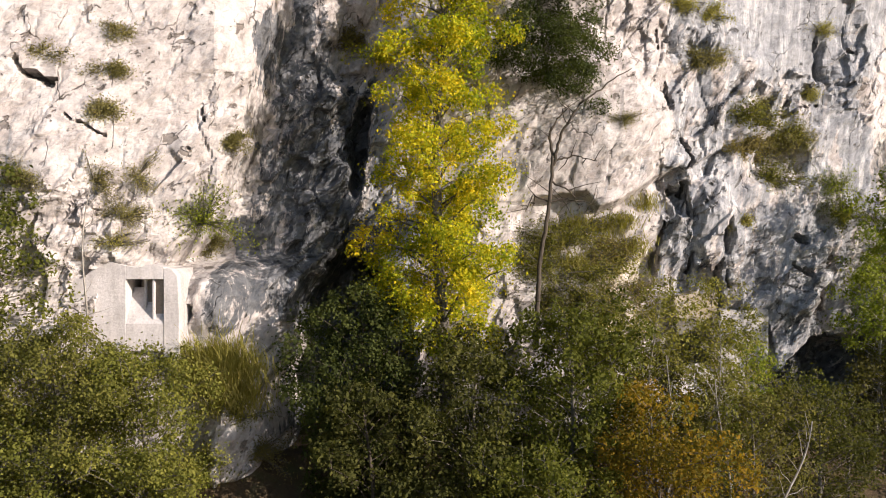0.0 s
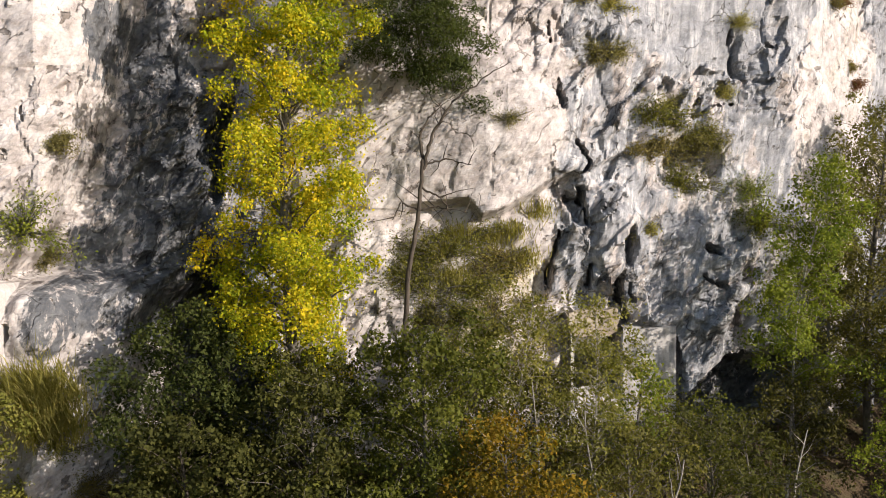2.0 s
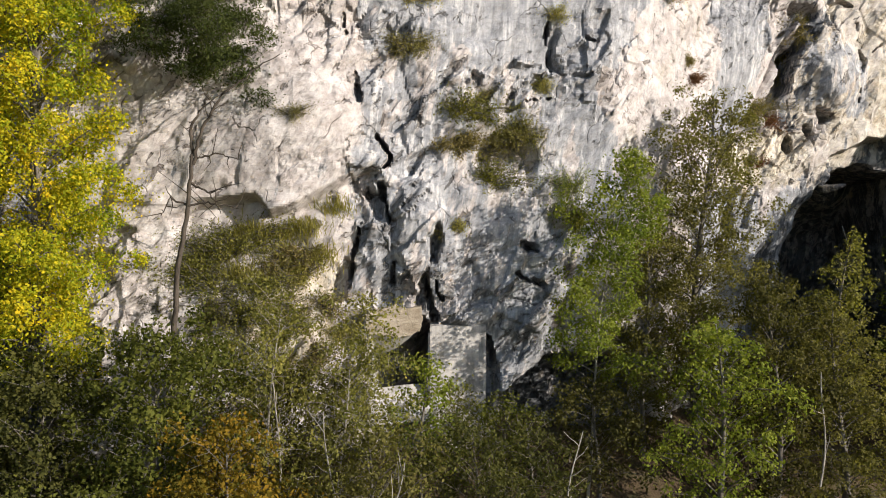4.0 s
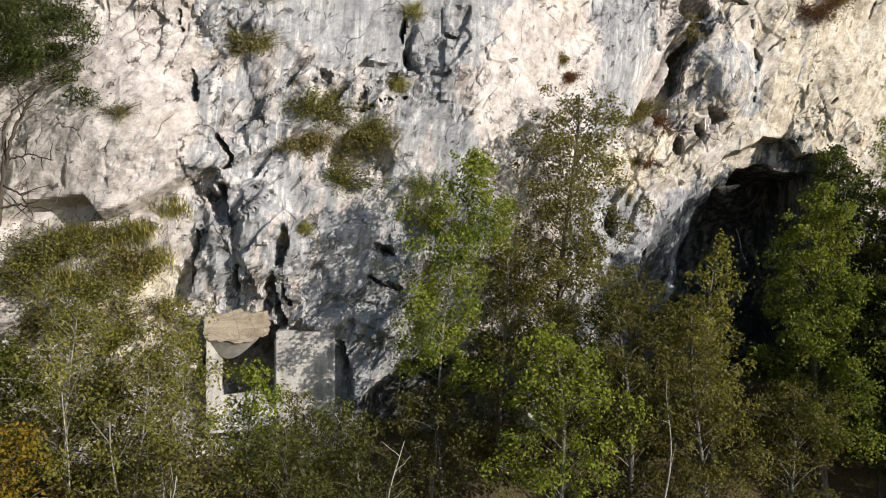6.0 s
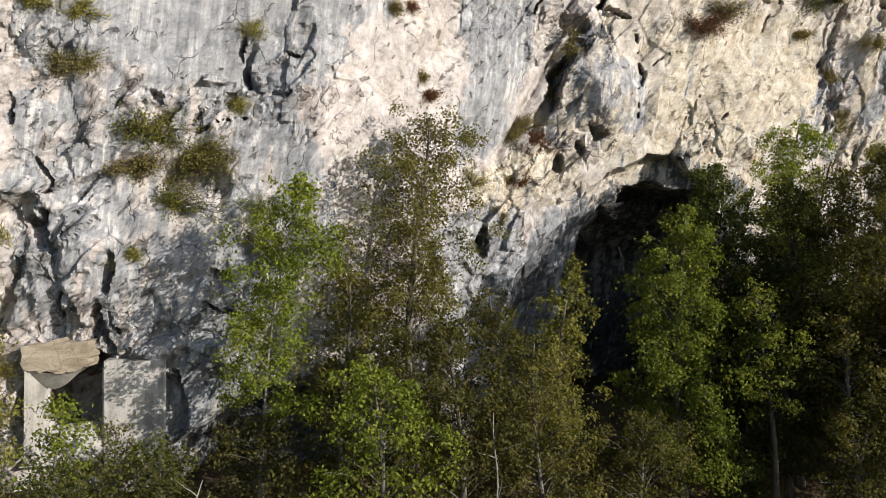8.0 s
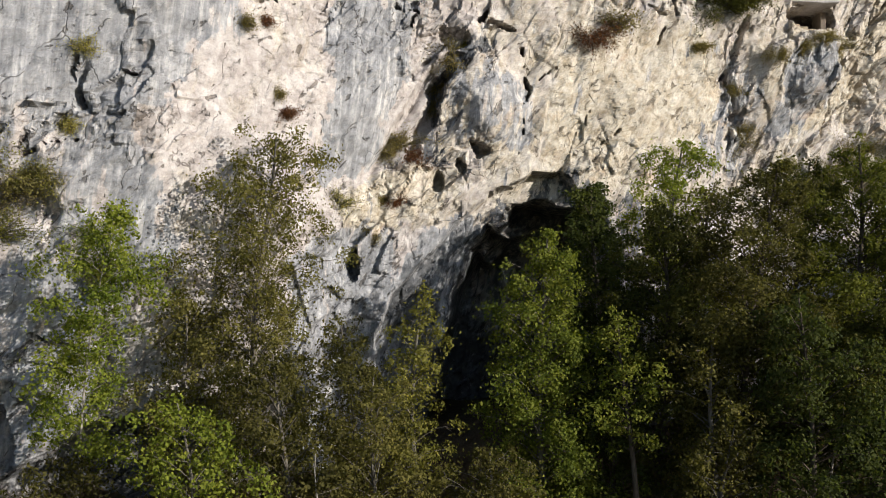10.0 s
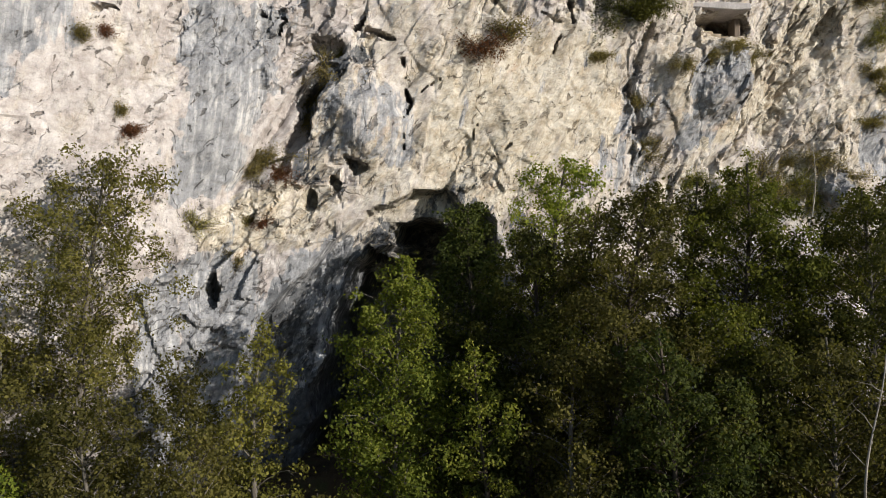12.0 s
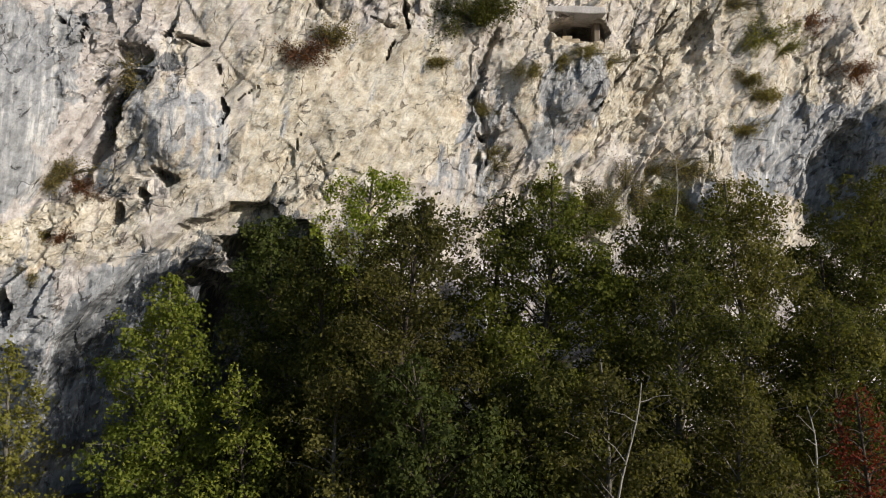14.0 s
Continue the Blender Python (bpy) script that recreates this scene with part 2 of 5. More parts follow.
LEAF_DRY = foliage("dry_olive_tan_leaves", (0.12, 0.108, 0.04), (0.19, 0.168, 0.065), (0.27, 0.24, 0.10), (0.38, 0.335, 0.16))
LEAF_OLIVE = foliage("olive_leaves", (0.072, 0.075, 0.02), (0.138, 0.138, 0.033), (0.215, 0.204, 0.05), (0.32, 0.275, 0.075))
LEAF_BROWN = foliage("browning_leaves", (0.10, 0.082, 0.036), (0.17, 0.14, 0.058), (0.25, 0.205, 0.085), (0.34, 0.29, 0.13))
LEAF_DRAB = foliage("drab_olive_brown_leaves", (0.039, 0.039, 0.013), (0.073, 0.069, 0.021), (0.112, 0.103, 0.029), (0.155, 0.146, 0.043))
LEAF_TAN = foliage("olive_tan_leaves", (0.053, 0.053, 0.016), (0.101, 0.095, 0.028), (0.154, 0.141, 0.040), (0.220, 0.198, 0.062))
LEAF_ORANGE = foliage("orange_brown_leaves", (0.06, 0.06, 0.012), (0.14, 0.11, 0.014), (0.24, 0.15, 0.016), (0.33, 0.18, 0.018))
# dark by kind on the spruce; slope trees carry painted shade in it
LEAF_DARK = foliage("dark_green_leaves", (0.025, 0.034, 0.011), (0.048, 0.062, 0.018), (0.078, 0.092, 0.024), (0.120, 0.126, 0.032))
LEAF_RED = foliage("red_leaves", (0.06, 0.03, 0.012), (0.14, 0.03, 0.018), (0.24, 0.035, 0.022))
# olive leaves darkened in colour for trees that stand in shade
LEAF_SHADE = foliage("shade_darkened_olive_leaves", (0.032, 0.036, 0.011), (0.062, 0.066, 0.018), (0.102, 0.102, 0.027), (0.160, 0.142, 0.036))
LEAF_RUST = foliage("rust_leaves", (0.07, 0.05, 0.03), (0.15, 0.07, 0.04), (0.22, 0.09, 0.05))
GRASS = foliage("dry_grass", (0.17, 0.165, 0.045), (0.30, 0.27, 0.08), (0.46, 0.40, 0.16))


# ---------------------------------------------------------------- number fields
def hashed(i, j, k):
    h = (i * 374761393 + j * 668265263 + k * 2147483647 + 974634777) & 0xFFFFFFFF
    h = ((h ^ (h >> 13)) * 1274126177) & 0xFFFFFFFF
    h = ((h ^ (h >> 16)) * 2246822519) & 0xFFFFFFFF
    return ((h ^ (h >> 15)) & 0xFFFFFF) / float(0x1000000)


def value(x, z, seed):
    i, j = np.floor(x).astype(np.int64), np.floor(z).astype(np.int64)
    u, v = x - i, z - j
    u, v = u * u * u * (u * (u * 6 - 15) + 10), v * v * v * (v * (v * 6 - 15) + 10)
    a, b = hashed(i, j, seed), hashed(i + 1, j, seed)
    c, d = hashed(i, j + 1, seed), hashed(i + 1, j + 1, seed)
    return (a + (b - a) * u) * (1 - v) + (c + (d - c) * u) * v - 0.5


def fbm(x, z, seed, octaves=4, gain=0.5):
    total, amp = 0, 1.0
    for o in range(octaves):
        total = total + amp * value(x, z, seed + o)
        x, z = 1.63 * x + 1.17 * z + 7.3, -1.17 * x + 1.63 * z + 3.1
        amp *= gain
    return total


def facets(x, z, size, tall, turn, seed, soft=0.06):
    """Broken planes: every cell is a small tilted plane of its own."""
    c, s = math.cos(turn), math.sin(turn)
    p, q = (c * x + s * z) / size, (-s * x + c * z) / (size * tall)
    i, j = np.floor(p).astype(np.int64), np.floor(q).astype(np.int64)
    one, two = np.full(p.shape, 9.0), np.full(p.shape, 9.0)
    first, second = np.zeros(p.shape), np.zeros(p.shape)
    for di in (-1, 0, 1):
        for dj in (-1, 0, 1):
            a, b = i + di, j + dj
            dx, dz = p - a - hashed(a, b, seed), q - b - hashed(a, b, seed + 1)
            r = np.hypot(dx, dz)
            plane = (hashed(a, b, seed + 2) - 0.5) * 0.8 + (hashed(a, b, seed + 3) - 0.5) * dx * 2.0 + (hashed(a, b, seed + 4) - 0.5) * dz * 2.0
            near = r < one
            second = np.where(near, first, np.where(r < two, plane, second))
            two = np.where(near, one, np.minimum(two, r))
            first = np.where(near, plane, first)
            one = np.where(near, r, one)
    w = ease(0.5 + (two - one) / (2 * soft / size))
    return first * w + second * (1 - w)


def crumple(x, z, size, tall, turn, seed):
    """Creased planes that meet without a step."""
    c, s = math.cos(turn), math.sin(turn)
    p, q = (c * x + s * z) / size, (-s * x + c * z) / (size * tall)
    i, j = np.floor(p).astype(np.int64), np.floor(q).astype(np.int64)
    u, v = p - i, q - j
    a, b, d, e = hashed(i, j, seed), hashed(i + 1, j, seed), hashed(i, j + 1, seed), hashed(i + 1, j + 1, seed)
    flip = hashed(i, j, seed + 9) > 0.5
    one = np.where(u > v, a + (b - a) * u + (e - b) * v, a + (e - d) * u + (d - a) * v)
    two = np.where(u + v < 1, a + (b - a) * u + (d - a) * v, e + (d - e) * (1 - u) + (b - e) * (1 - v))
    return np.where(flip, one, two) - 0.5


def groove_net(x, z):
    """Thin joints between blocks, on here and there."""
    c, s = math.cos(-0.5), math.sin(-0.5)
    p, q = (c * x + s * z) / 1.1, (-s * x + c * z) / 2.2
    i, j = np.floor(p).astype(np.int64), np.floor(q).astype(np.int64)
    one, two = np.full(p.shape, 9.0), np.full(p.shape, 9.0)
    for di in (-1, 0, 1):
        for dj in (-1, 0, 1):
            a, b = i + di, j + dj
            r = np.hypot(p - a - hashed(a, b, 401), q - b - hashed(a, b, 402))
            two = np.minimum(two, np.maximum(one, r))
            one = np.minimum(one, r)
    return ease(1 - (two - one) / 0.09) * ease((fbm(x * 0.5, z * 0.5, 411, 2) + 0.12) / 0.25)


def ease(t):
    t = np.clip(t, 0, 1)
    return t * t * (3 - 2 * t)


# ---------------------------------------------------------------- the cliff
LINE_X = (-70, -20, -8.6, -6.2, -4.7, -2.8, 0, 5, 7.8, 9.6, 12.6, 15.3, 18.5, 20.2, 22.6, 25, 26.7, 30.5, 35.7, 38, 42.4, 46, 50.5, 60, 130)
LINE_Y = (8, 18.5, 21.4, 22.1, 23.3, 24.2, 24.8, 26.0, 26.7, 27.4, 28.5, 29.3, 31.6, 33.3, 34.6, 35.4, 36, 37.1, 39.3, 40.2, 42, 43.2, 45.1, 49, 76)


def cliff_line(x):
    return np.interp(x, LINE_X, LINE_Y)


def oval(x, z, cx, cz, rx, rz, turn=0.0, edge=0.5):
    """1 inside an oval, falling to 0 over the outer part `edge` of its radius."""
    c, s = math.cos(radians(turn)), math.sin(radians(turn))
    p, q = c * (x - cx) + s * (z - cz), -s * (x - cx) + c * (z - cz)
    r = np.sqrt((p / rx) ** 2 + (q / rz) ** 2)
    return ease((1 - r) / edge)


def groove(x, z, pts, width):
    """1 on a broken line, falling to 0 at `width` from it."""
    best = np.full(np.shape(x), 1e9)
    for (x0, z0), (x1, z1) in zip(pts, pts[1:]):
        dx, dz = x1 - x0, z1 - z0
        t = np.clip(((x - x0) * dx + (z - z0) * dz) / (dx * dx + dz * dz), 0, 1)
        best = np.minimum(best, np.hypot(x - x0 - t * dx, z - z0 - t * dz))
    return ease(1 - best / width)


def below(x, z, pts, soft, reach, x0, x1):
    """A lip: 1 just under a line that runs across the face, fading downward over `reach`."""
    zs = np.interp(x, [p[0] for p in pts], [p[1] for p in pts])
    d = zs - z
    side = ease((x - x0) / 0.6) * ease((x1 - x) / 0.6)
    return ease(d / soft) * np.exp(-np.maximum(d, 0) / reach) * side


def rightward(x, z, pts, soft, z0, z1):
    """1 to the right of a line that runs up the face."""
    xs = np.interp(z, [p[1] for p in pts], [p[0] for p in pts])
    return ease((x - xs) / soft) * ease((z - z0) / 1.0) * ease((z1 - z) / 1.0)


# hollows along the cliff: centre x, z, radii, turn, edge, depth (minus: stands proud)
HOLLOWS_A = (
    (26.5, 14.7, 1.1, 0.42, -6, 0.35, -3.4),      # ledge in the cave
    (26.0, 13.9, 0.7, 0.9, 0, 0.5, -2.6),
    (-8.7, 12.2, 2.2, 0.9, 0, 0.7, -0.35),
    (-6.3, 10.7, 0.9, 1.5, 0, 0.7, -0.45),
    (23.3, 18.9, 0.36, 2.3, -24, 0.5, 1.0),     # dark band beside the grey tongue
    (24.0, 21.6, 0.6, 0.35, 0, 0.4, 0.7),
    (25.05, 17.65, 0.40, 0.2, -40, 0.35, 0.9),  # three pockets
    (24.4, 17.05, 0.2, 0.24, -25, 0.4, 0.8),
    (23.45, 16.5, 0.24, 0.42, -10, 0.4, 0.9),
    (20.55, 13.5, 0.28, 0.6, 8, 0.2, 1.3),
    (10.8, 17.6, 0.25, 0.2, 30, 0.4, 0.5),
    (12.4, 12.3, 0.42, 0.18, -28, 0.4, 0.5),
    (12.8, 11.2, 0.4, 0.16, -25, 0.4, 0.45),
)
HOLLOWS_B = (
    (7.35, 16.9, 0.2, 0.5, 18, 0.5, 0.7),
    (9.55, 12.5, 0.3, 0.75, -8, 0.5, 0.9),
    (9.1, 11.1, 0.3, 0.7, -22, 0.5, 0.8),
    (7.7, 13.5, 0.28, 0.7, 10, 0.5, 0.6),
    (6.75, 11.2, 0.3, 0.9, -14, 0.5, 0.6),
    (11.4, 15.2, 1.6, 1.3, 15, 0.8, 0.7),
    (4.2, 12.0, 2.6, 1.3, 20, 0.7, 0.25),
    (8.5, 8.5, 1.2, 1.95, 0, 0.15, 3.0),          # mouth of the gallery
    (9.32, 10.3, 0.17, 1.3, 4, 0.4, 1.3),
    (10.1, 8.2, 1.5, 2.0, 0, 0.3, 0.75),
    (11.25, 9.2, 0.13, 0.6, 0, 0.4, 0.9),
    (13.6, 7.4, 3.0, 1.4, 22, 0.5, 1.8),        # undercut
    (39.9, 24.05, 1.5, 0.7, 0, 0.3, 3.2),      # upper opening
)
HOLLOWS_C = (
    (36.0, 19.3, 0.4, 0.7, -25, 0.5, 0.6),
    (35.3, 21.0, 0.3, 0.6, 0, 0.6, 0.4),
    (52.8, 18.6, 1.8, 3.2, -25, 0.5, 1.6),
    # added bulge, out of view, only to cast shadow on the hollow above
    (56.2, 19.0, 2.0, 5.0, -15, 0.5, -3.2),
    (43.2, 17.0, 1.2, 0.7, 20, 0.7, 0.5),
    (-2.6, 15.4, 0.42, 2.0, -6, 0.5, 1.3),      # chimney
    (-3.0, 18.2, 1.2, 1.6, 0, 0.7, 0.6),
    (-3.0, 7.6, 2.15, 4.6, -4, 0.2, 5.0),
    (-10.4, 16.5, 0.6, 0.2, -25, 0.5, 0.5),
    (-8.0, 10.5, 1.3, 0.78, 0, 0.3, 2.2),        # behind the embrasure
    (25.4, 19.2, 1.7, 1.8, 20, 0.8, -0.55),      # bulging block
    (20.7, 19.6, 1.5, 3.2, -14, 0.7, -0.35),
    (12.2, 11.2, 1.8, 2.4, 8, 0.7, -0.35),       # buttress over the gallery
)
HOLLOWS_D = (
    (8.9, 12.6, 1.0, 1.9, -18, 0.7, -0.6),
    (5.4, 16.4, 3.0, 2.8, 10, 0.8, -0.5),
    (13.9, 13.3, 0.6, 2.0, 0, 0.8, -0.3),
    (39.8, 21.2, 1.6, 1.5, 30, 0.8, -0.7),
    (45.8, 17.2, 1.7, 1.0, 12, 0.7, -0.8),
    (-5.6, 7.0, 1.1, 2.5, -8, 0.6, -1.1),       # spur under the ledge
)
HOLLOWS = HOLLOWS_A + HOLLOWS_B + HOLLOWS_C + HOLLOWS_D
# clefts by stretch of the cliff: way up the face, half width, depth
CLEFTS_WHITE_FACE = (
    (((-11.0, 17.0), (-10.7, 16.5), (-10.1, 16.4)), 0.08, 0.5),
    (((-6.6, 15.9), (-6.5, 15.5)), 0.07, 0.3),
    (((-9.7, 15.5), (-9.4, 15.2), (-8.9, 15.0)), 0.08, 0.3),
    (((-7.2, 17.5), (-6.8, 16.7)), 0.06, 0.2),
    (((-6.9, 14.8), (-6.7, 14.6)), 0.07, 0.3),
    (((-6.1, 11.4), (-5.8, 11.1)), 0.08, 0.4),
)
CLEFTS_ROUND_GALLERY = (
    (((13.1, 19.4), (13.1, 18.7), (13.3, 18.0)), 0.17, 0.8),
    (((6.9, 19.2), (7.0, 18.4)), 0.13, 0.6),
    (((7.3, 17.4), (7.5, 16.6), (7.9, 16.4)), 0.16, 0.7),
    (((7.8, 15.6), (8.2, 15.0), (7.8, 14.5)), 0.20, 0.8),
    (((7.9, 14.3), (8.1, 13.1)), 0.20, 0.8),
    (((7.3, 12.9), (7.1, 12.0), (7.0, 11.1)), 0.16, 0.7),
    (((9.2, 13.2), (9.5, 12.7), (9.4, 11.7)), 0.16, 0.8),
    (((9.5, 11.4), (9.8, 10.7)), 0.13, 0.6),
)
CLEFTS_BESIDE_GALLERY = (
    (((12.4, 12.4), (12.8, 12.1)), 0.13, 0.6),
    (((12.1, 11.5), (12.6, 11.2)), 0.11, 0.6),
    (((8.9, 14.3), (9.2, 14.0)), 0.15, 0.6),
    (((8.3, 11.8), (8.2, 11.2)), 0.12, 0.5),
    (((11.8, 16.7), (12.9, 17.1), (13.5, 16.9)), 0.10, 0.5),
    (((14.4, 19.1), (14.7, 19.0)), 0.12, 0.5),
)
CLEFTS_OVER_CAVE = (
    (((17.7, 21.9), (18.3, 21.9)), 0.13, 0.6),
    (((22.0, 22.5), (22.8, 22.4), (22.5, 22.0)), 0.17, 0.8),
    (((25.0, 22.3), (25.4, 22.8)), 0.20, 0.9),
    (((25.4, 22.3), (26.4, 22.1)), 0.15, 0.8),
    (((26.7, 21.5), (26.8, 20.0)), 0.17, 0.9),
    (((27.3, 20.3), (28.0, 20.8)), 0.07, 0.4),
    (((26.9, 20.0), (26.7, 19.3), (26.7, 18.5), (26.5, 17.4)), 0.10, 0.5),
)
CLEFTS_OVER_TREES = (
    (((32.9, 24.2), (33.0, 23.3)), 0.20, 0.7),
    (((31.7, 23.6), (32.7, 23.2)), 0.08, 0.4),
    (((32.5, 22.7), (32.2, 22.0)), 0.09, 0.4),
    (((30.6, 18.6), (29.6, 17.8)), 0.06, 0.2),
    (((29.3, 19.3), (29.2, 18.8)), 0.07, 0.3),
    (((35.6, 19.5), (36.1, 19.2), (36.0, 18.4)), 0.20, 0.7),
    (((40.4, 20.7), (41.6, 22.3), (43.0, 23.8), (44.4, 25.4)), 0.18, 0.5),
)
CLEFTS = CLEFTS_WHITE_FACE + CLEFTS_ROUND_GALLERY + CLEFTS_BESIDE_GALLERY + CLEFTS_OVER_CAVE + CLEFTS_OVER_TREES
SMOOTH = ((-9.0, 17.0, 4.2, 6.5), (-12.5, 15.0, 4, 6), (12.0, 20.0, 3.6, 2.2), (39.2, 20.4, 1.8, 2.2), (4.9, 16.6, 2.9, 3.4), (17.6, 19.0, 2.6, 4.2), (20.8, 19.2, 1.8, 4.0), (25.3, 19.4, 1.9, 1.9), (31.2, 20.0, 3.8, 3.2))
RUGGED = ((8.3, 14.4, 1.9, 4.2, -12), (11.2, 17.2, 4.2, 1.0, 8), (9.2, 10.8, 3.0, 2.6, 0), (13.0, 10.6, 2.2, 3.2, 0), (23.2, 16.6, 3.6, 1.5, 25), (20.8, 13.8, 2.6, 2.4, 0),
          (24.2, 21.6, 1.6, 1.2, 0), (35.8, 20.0, 1.3, 4.0, 0), (44.0, 18.4, 4.5, 2.6, 30), (38.0, 17.0, 5.0, 2.0, 0), (-9.8, 12.6, 2.4, 2.0, 0), (-3.6, 14.5, 2.4, 7.5, 0), (33.5, 24.6, 7, 1.8, 6), (53.5, 18.5, 4.5, 6, 0))
GREY_A = (
    (0.45, ((7.6, 19), (15.6, 19), (15.4, 9), (8.2, 9), (7.2, 14))),
    (1.0, ((19.7, 23), (23.0, 23), (22.3, 20.8), (21.2, 18.6), (20.7, 16.7), (19.6, 16.2), (19.4, 18.2), (19.8, 19.4))),
    (0.7, ((13.5, 23), (18.0, 23), (16.9, 20.2), (15.8, 18.4), (15.0, 16.4), (13.4, 15.6))),
    (0.9, ((8.0, 23), (14.8, 23), (15.5, 18.6), (14.2, 17.6), (11.8, 17.9), (9.2, 18.4), (7.6, 17.0), (7.4, 20))),
    (0.9, ((13.5, 18.5), (15.4, 18.5), (15.3, 13.0), (13.9, 12.6))),
    (0.7, ((7.4, 17.0), (8.8, 17.2), (8.4, 14.6), (10, 13.4), (9.6, 11), (7.6, 11.2), (7.9, 14.5))),
    (0.7, ((10.0, 13.6), (13.2, 13.4), (13.6, 9.0), (11.6, 7.2), (9.0, 7.2))),
)
GREY_B = (
    (0.5, ((23.9, 18.0), (26.6, 17.9), (26.6, 20.6), (24.9, 20.9), (24.0, 19.6))),
    (0.9, ((37.2, 18.6), (38.3, 18.3), (40.5, 20.4), (41.5, 21.9), (40.2, 22.8), (38.4, 21.8))),
    (0.7, ((-3.6, 16.6), (-1.4, 16.6), (-0.6, 8), (-4.6, 8), (-5.6, 12), (-5.0, 15))),
    (0.9, ((47.5, 18), (55, 16.5), (55, 22.5), (50, 22), (47.6, 20.6))),
    (0.6, ((45.0, 16), (47, 16.4), (46.6, 18), (44.6, 18))),
    (0.8, ((18.8, 14.0), (21.6, 14.9), (22.6, 13), (24, 6), (18.6, 6))),
    # cave side wall: grey at full weight paints in its bluish shade
    (1.0, ((21.6, 11.4), (22.9, 13.6), (24.1, 14.9), (25.3, 15.6), (25.6, 8), (20.6, 8))),
    (0.5, ((33.6, 17), (36.8, 17), (36.9, 22), (35.2, 22.4))),
)
GREY = GREY_A + GREY_B
CREAM_A = (
    (0.6, ((22.4, 14.4), (24.6, 22.5), (24.8, 26.6), (60, 30), (60, 12), (34, 14))),
    (0.30, ((15.4, 24), (19.6, 24), (19.6, 13), (15.4, 13))),
    (0.9, ((27.2, 16.6), (27.6, 21), (29, 22.4), (34.6, 23.4), (35.0, 19), (33, 17), (30, 16))),
    (0.8, ((20.2, 16.0), (22.6, 17.2), (25.4, 16.8), (23.2, 14.8), (20.5, 14.4))),
    (1.0, ((39.5, 18.4), (43, 20.6), (47.4, 26.6), (44.4, 26.8), (41.8, 22.2), (39, 19.4))),
    (0.6, ((27, 21), (27.4, 24), (38, 26), (38, 22.6), (34.6, 23))),
    (0.6, ((42, 16), (46, 18.4), (50, 22), (50, 27), (46, 27), (43, 21))),
    (0.7, ((4.4, 9), (6.6, 9), (6.8, 12.4), (4.8, 12.4))),
)
CREAM = CREAM_A
# dark fields: painted shade of cave, recesses and undercut, with the gully's stain
SHADE_STAIN_A = (
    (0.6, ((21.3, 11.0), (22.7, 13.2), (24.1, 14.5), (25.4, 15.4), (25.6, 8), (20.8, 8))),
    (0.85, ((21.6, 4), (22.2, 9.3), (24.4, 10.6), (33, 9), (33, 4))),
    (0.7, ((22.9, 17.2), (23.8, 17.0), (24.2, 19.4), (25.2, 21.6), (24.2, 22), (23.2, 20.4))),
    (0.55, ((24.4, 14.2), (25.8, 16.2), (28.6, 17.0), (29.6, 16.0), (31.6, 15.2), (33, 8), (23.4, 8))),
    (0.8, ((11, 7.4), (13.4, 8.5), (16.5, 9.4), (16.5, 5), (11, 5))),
    # streak and gully: stain and tree shade in one dark colour
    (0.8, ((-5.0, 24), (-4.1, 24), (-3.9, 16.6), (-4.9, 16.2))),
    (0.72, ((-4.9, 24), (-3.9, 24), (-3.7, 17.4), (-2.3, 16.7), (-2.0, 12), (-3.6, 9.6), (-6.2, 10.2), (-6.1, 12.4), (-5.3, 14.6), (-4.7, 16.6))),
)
SHADE_STAIN_B = (
    # chimney and lower hollow, their shade painted dark
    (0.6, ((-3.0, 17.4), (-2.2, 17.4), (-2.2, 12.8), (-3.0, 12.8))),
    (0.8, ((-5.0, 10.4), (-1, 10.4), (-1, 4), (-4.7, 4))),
)
SHADE_STAIN = SHADE_STAIN_A + SHADE_STAIN_B


CAVE_LIP = ((19.6, 21.4, 22.0, 22.9, 24.1, 25.3, 26.1, 27.2, 28.3, 29.0, 30.1, 30.6, 31.4), (5.0, 11.0, 12.4, 13.5, 14.9, 15.8, 16.5, 16.9, 17.1, 16.3, 15.9, 11.0, 3.0))
CAVE_ROOF = ((21.8, 23.2, 24.2, 25.0, 25.9, 27.4, 28.9, 30.1, 30.5, 31.2), (4.0, 9.0, 12.4, 14.5, 15.5, 15.8, 15.6, 15.7, 11.0, 3.0))


def cliff_breakage(x, z, wx, wz):
    """How smooth, and how broken, the face is at a place."""
    calm, rugged = np.zeros(x.shape), np.zeros(x.shape)
    for cx, cz, rx, rz in SMOOTH:
        calm = np.maximum(calm, oval(wx, wz, cx, cz, rx, rz, 0, 0.6))
    for cx, cz, rx, rz, turn in RUGGED:
        rugged = np.maximum(rugged, oval(wx, wz, cx, cz, rx, rz, turn, 0.7))
    wild = 1 - 0.82 * calm
    return wild, np.maximum(rugged, 0.8 * ease((fbm(x * 0.33, z * 0.33, 171, 3) + 0.04) / 0.22) * wild)


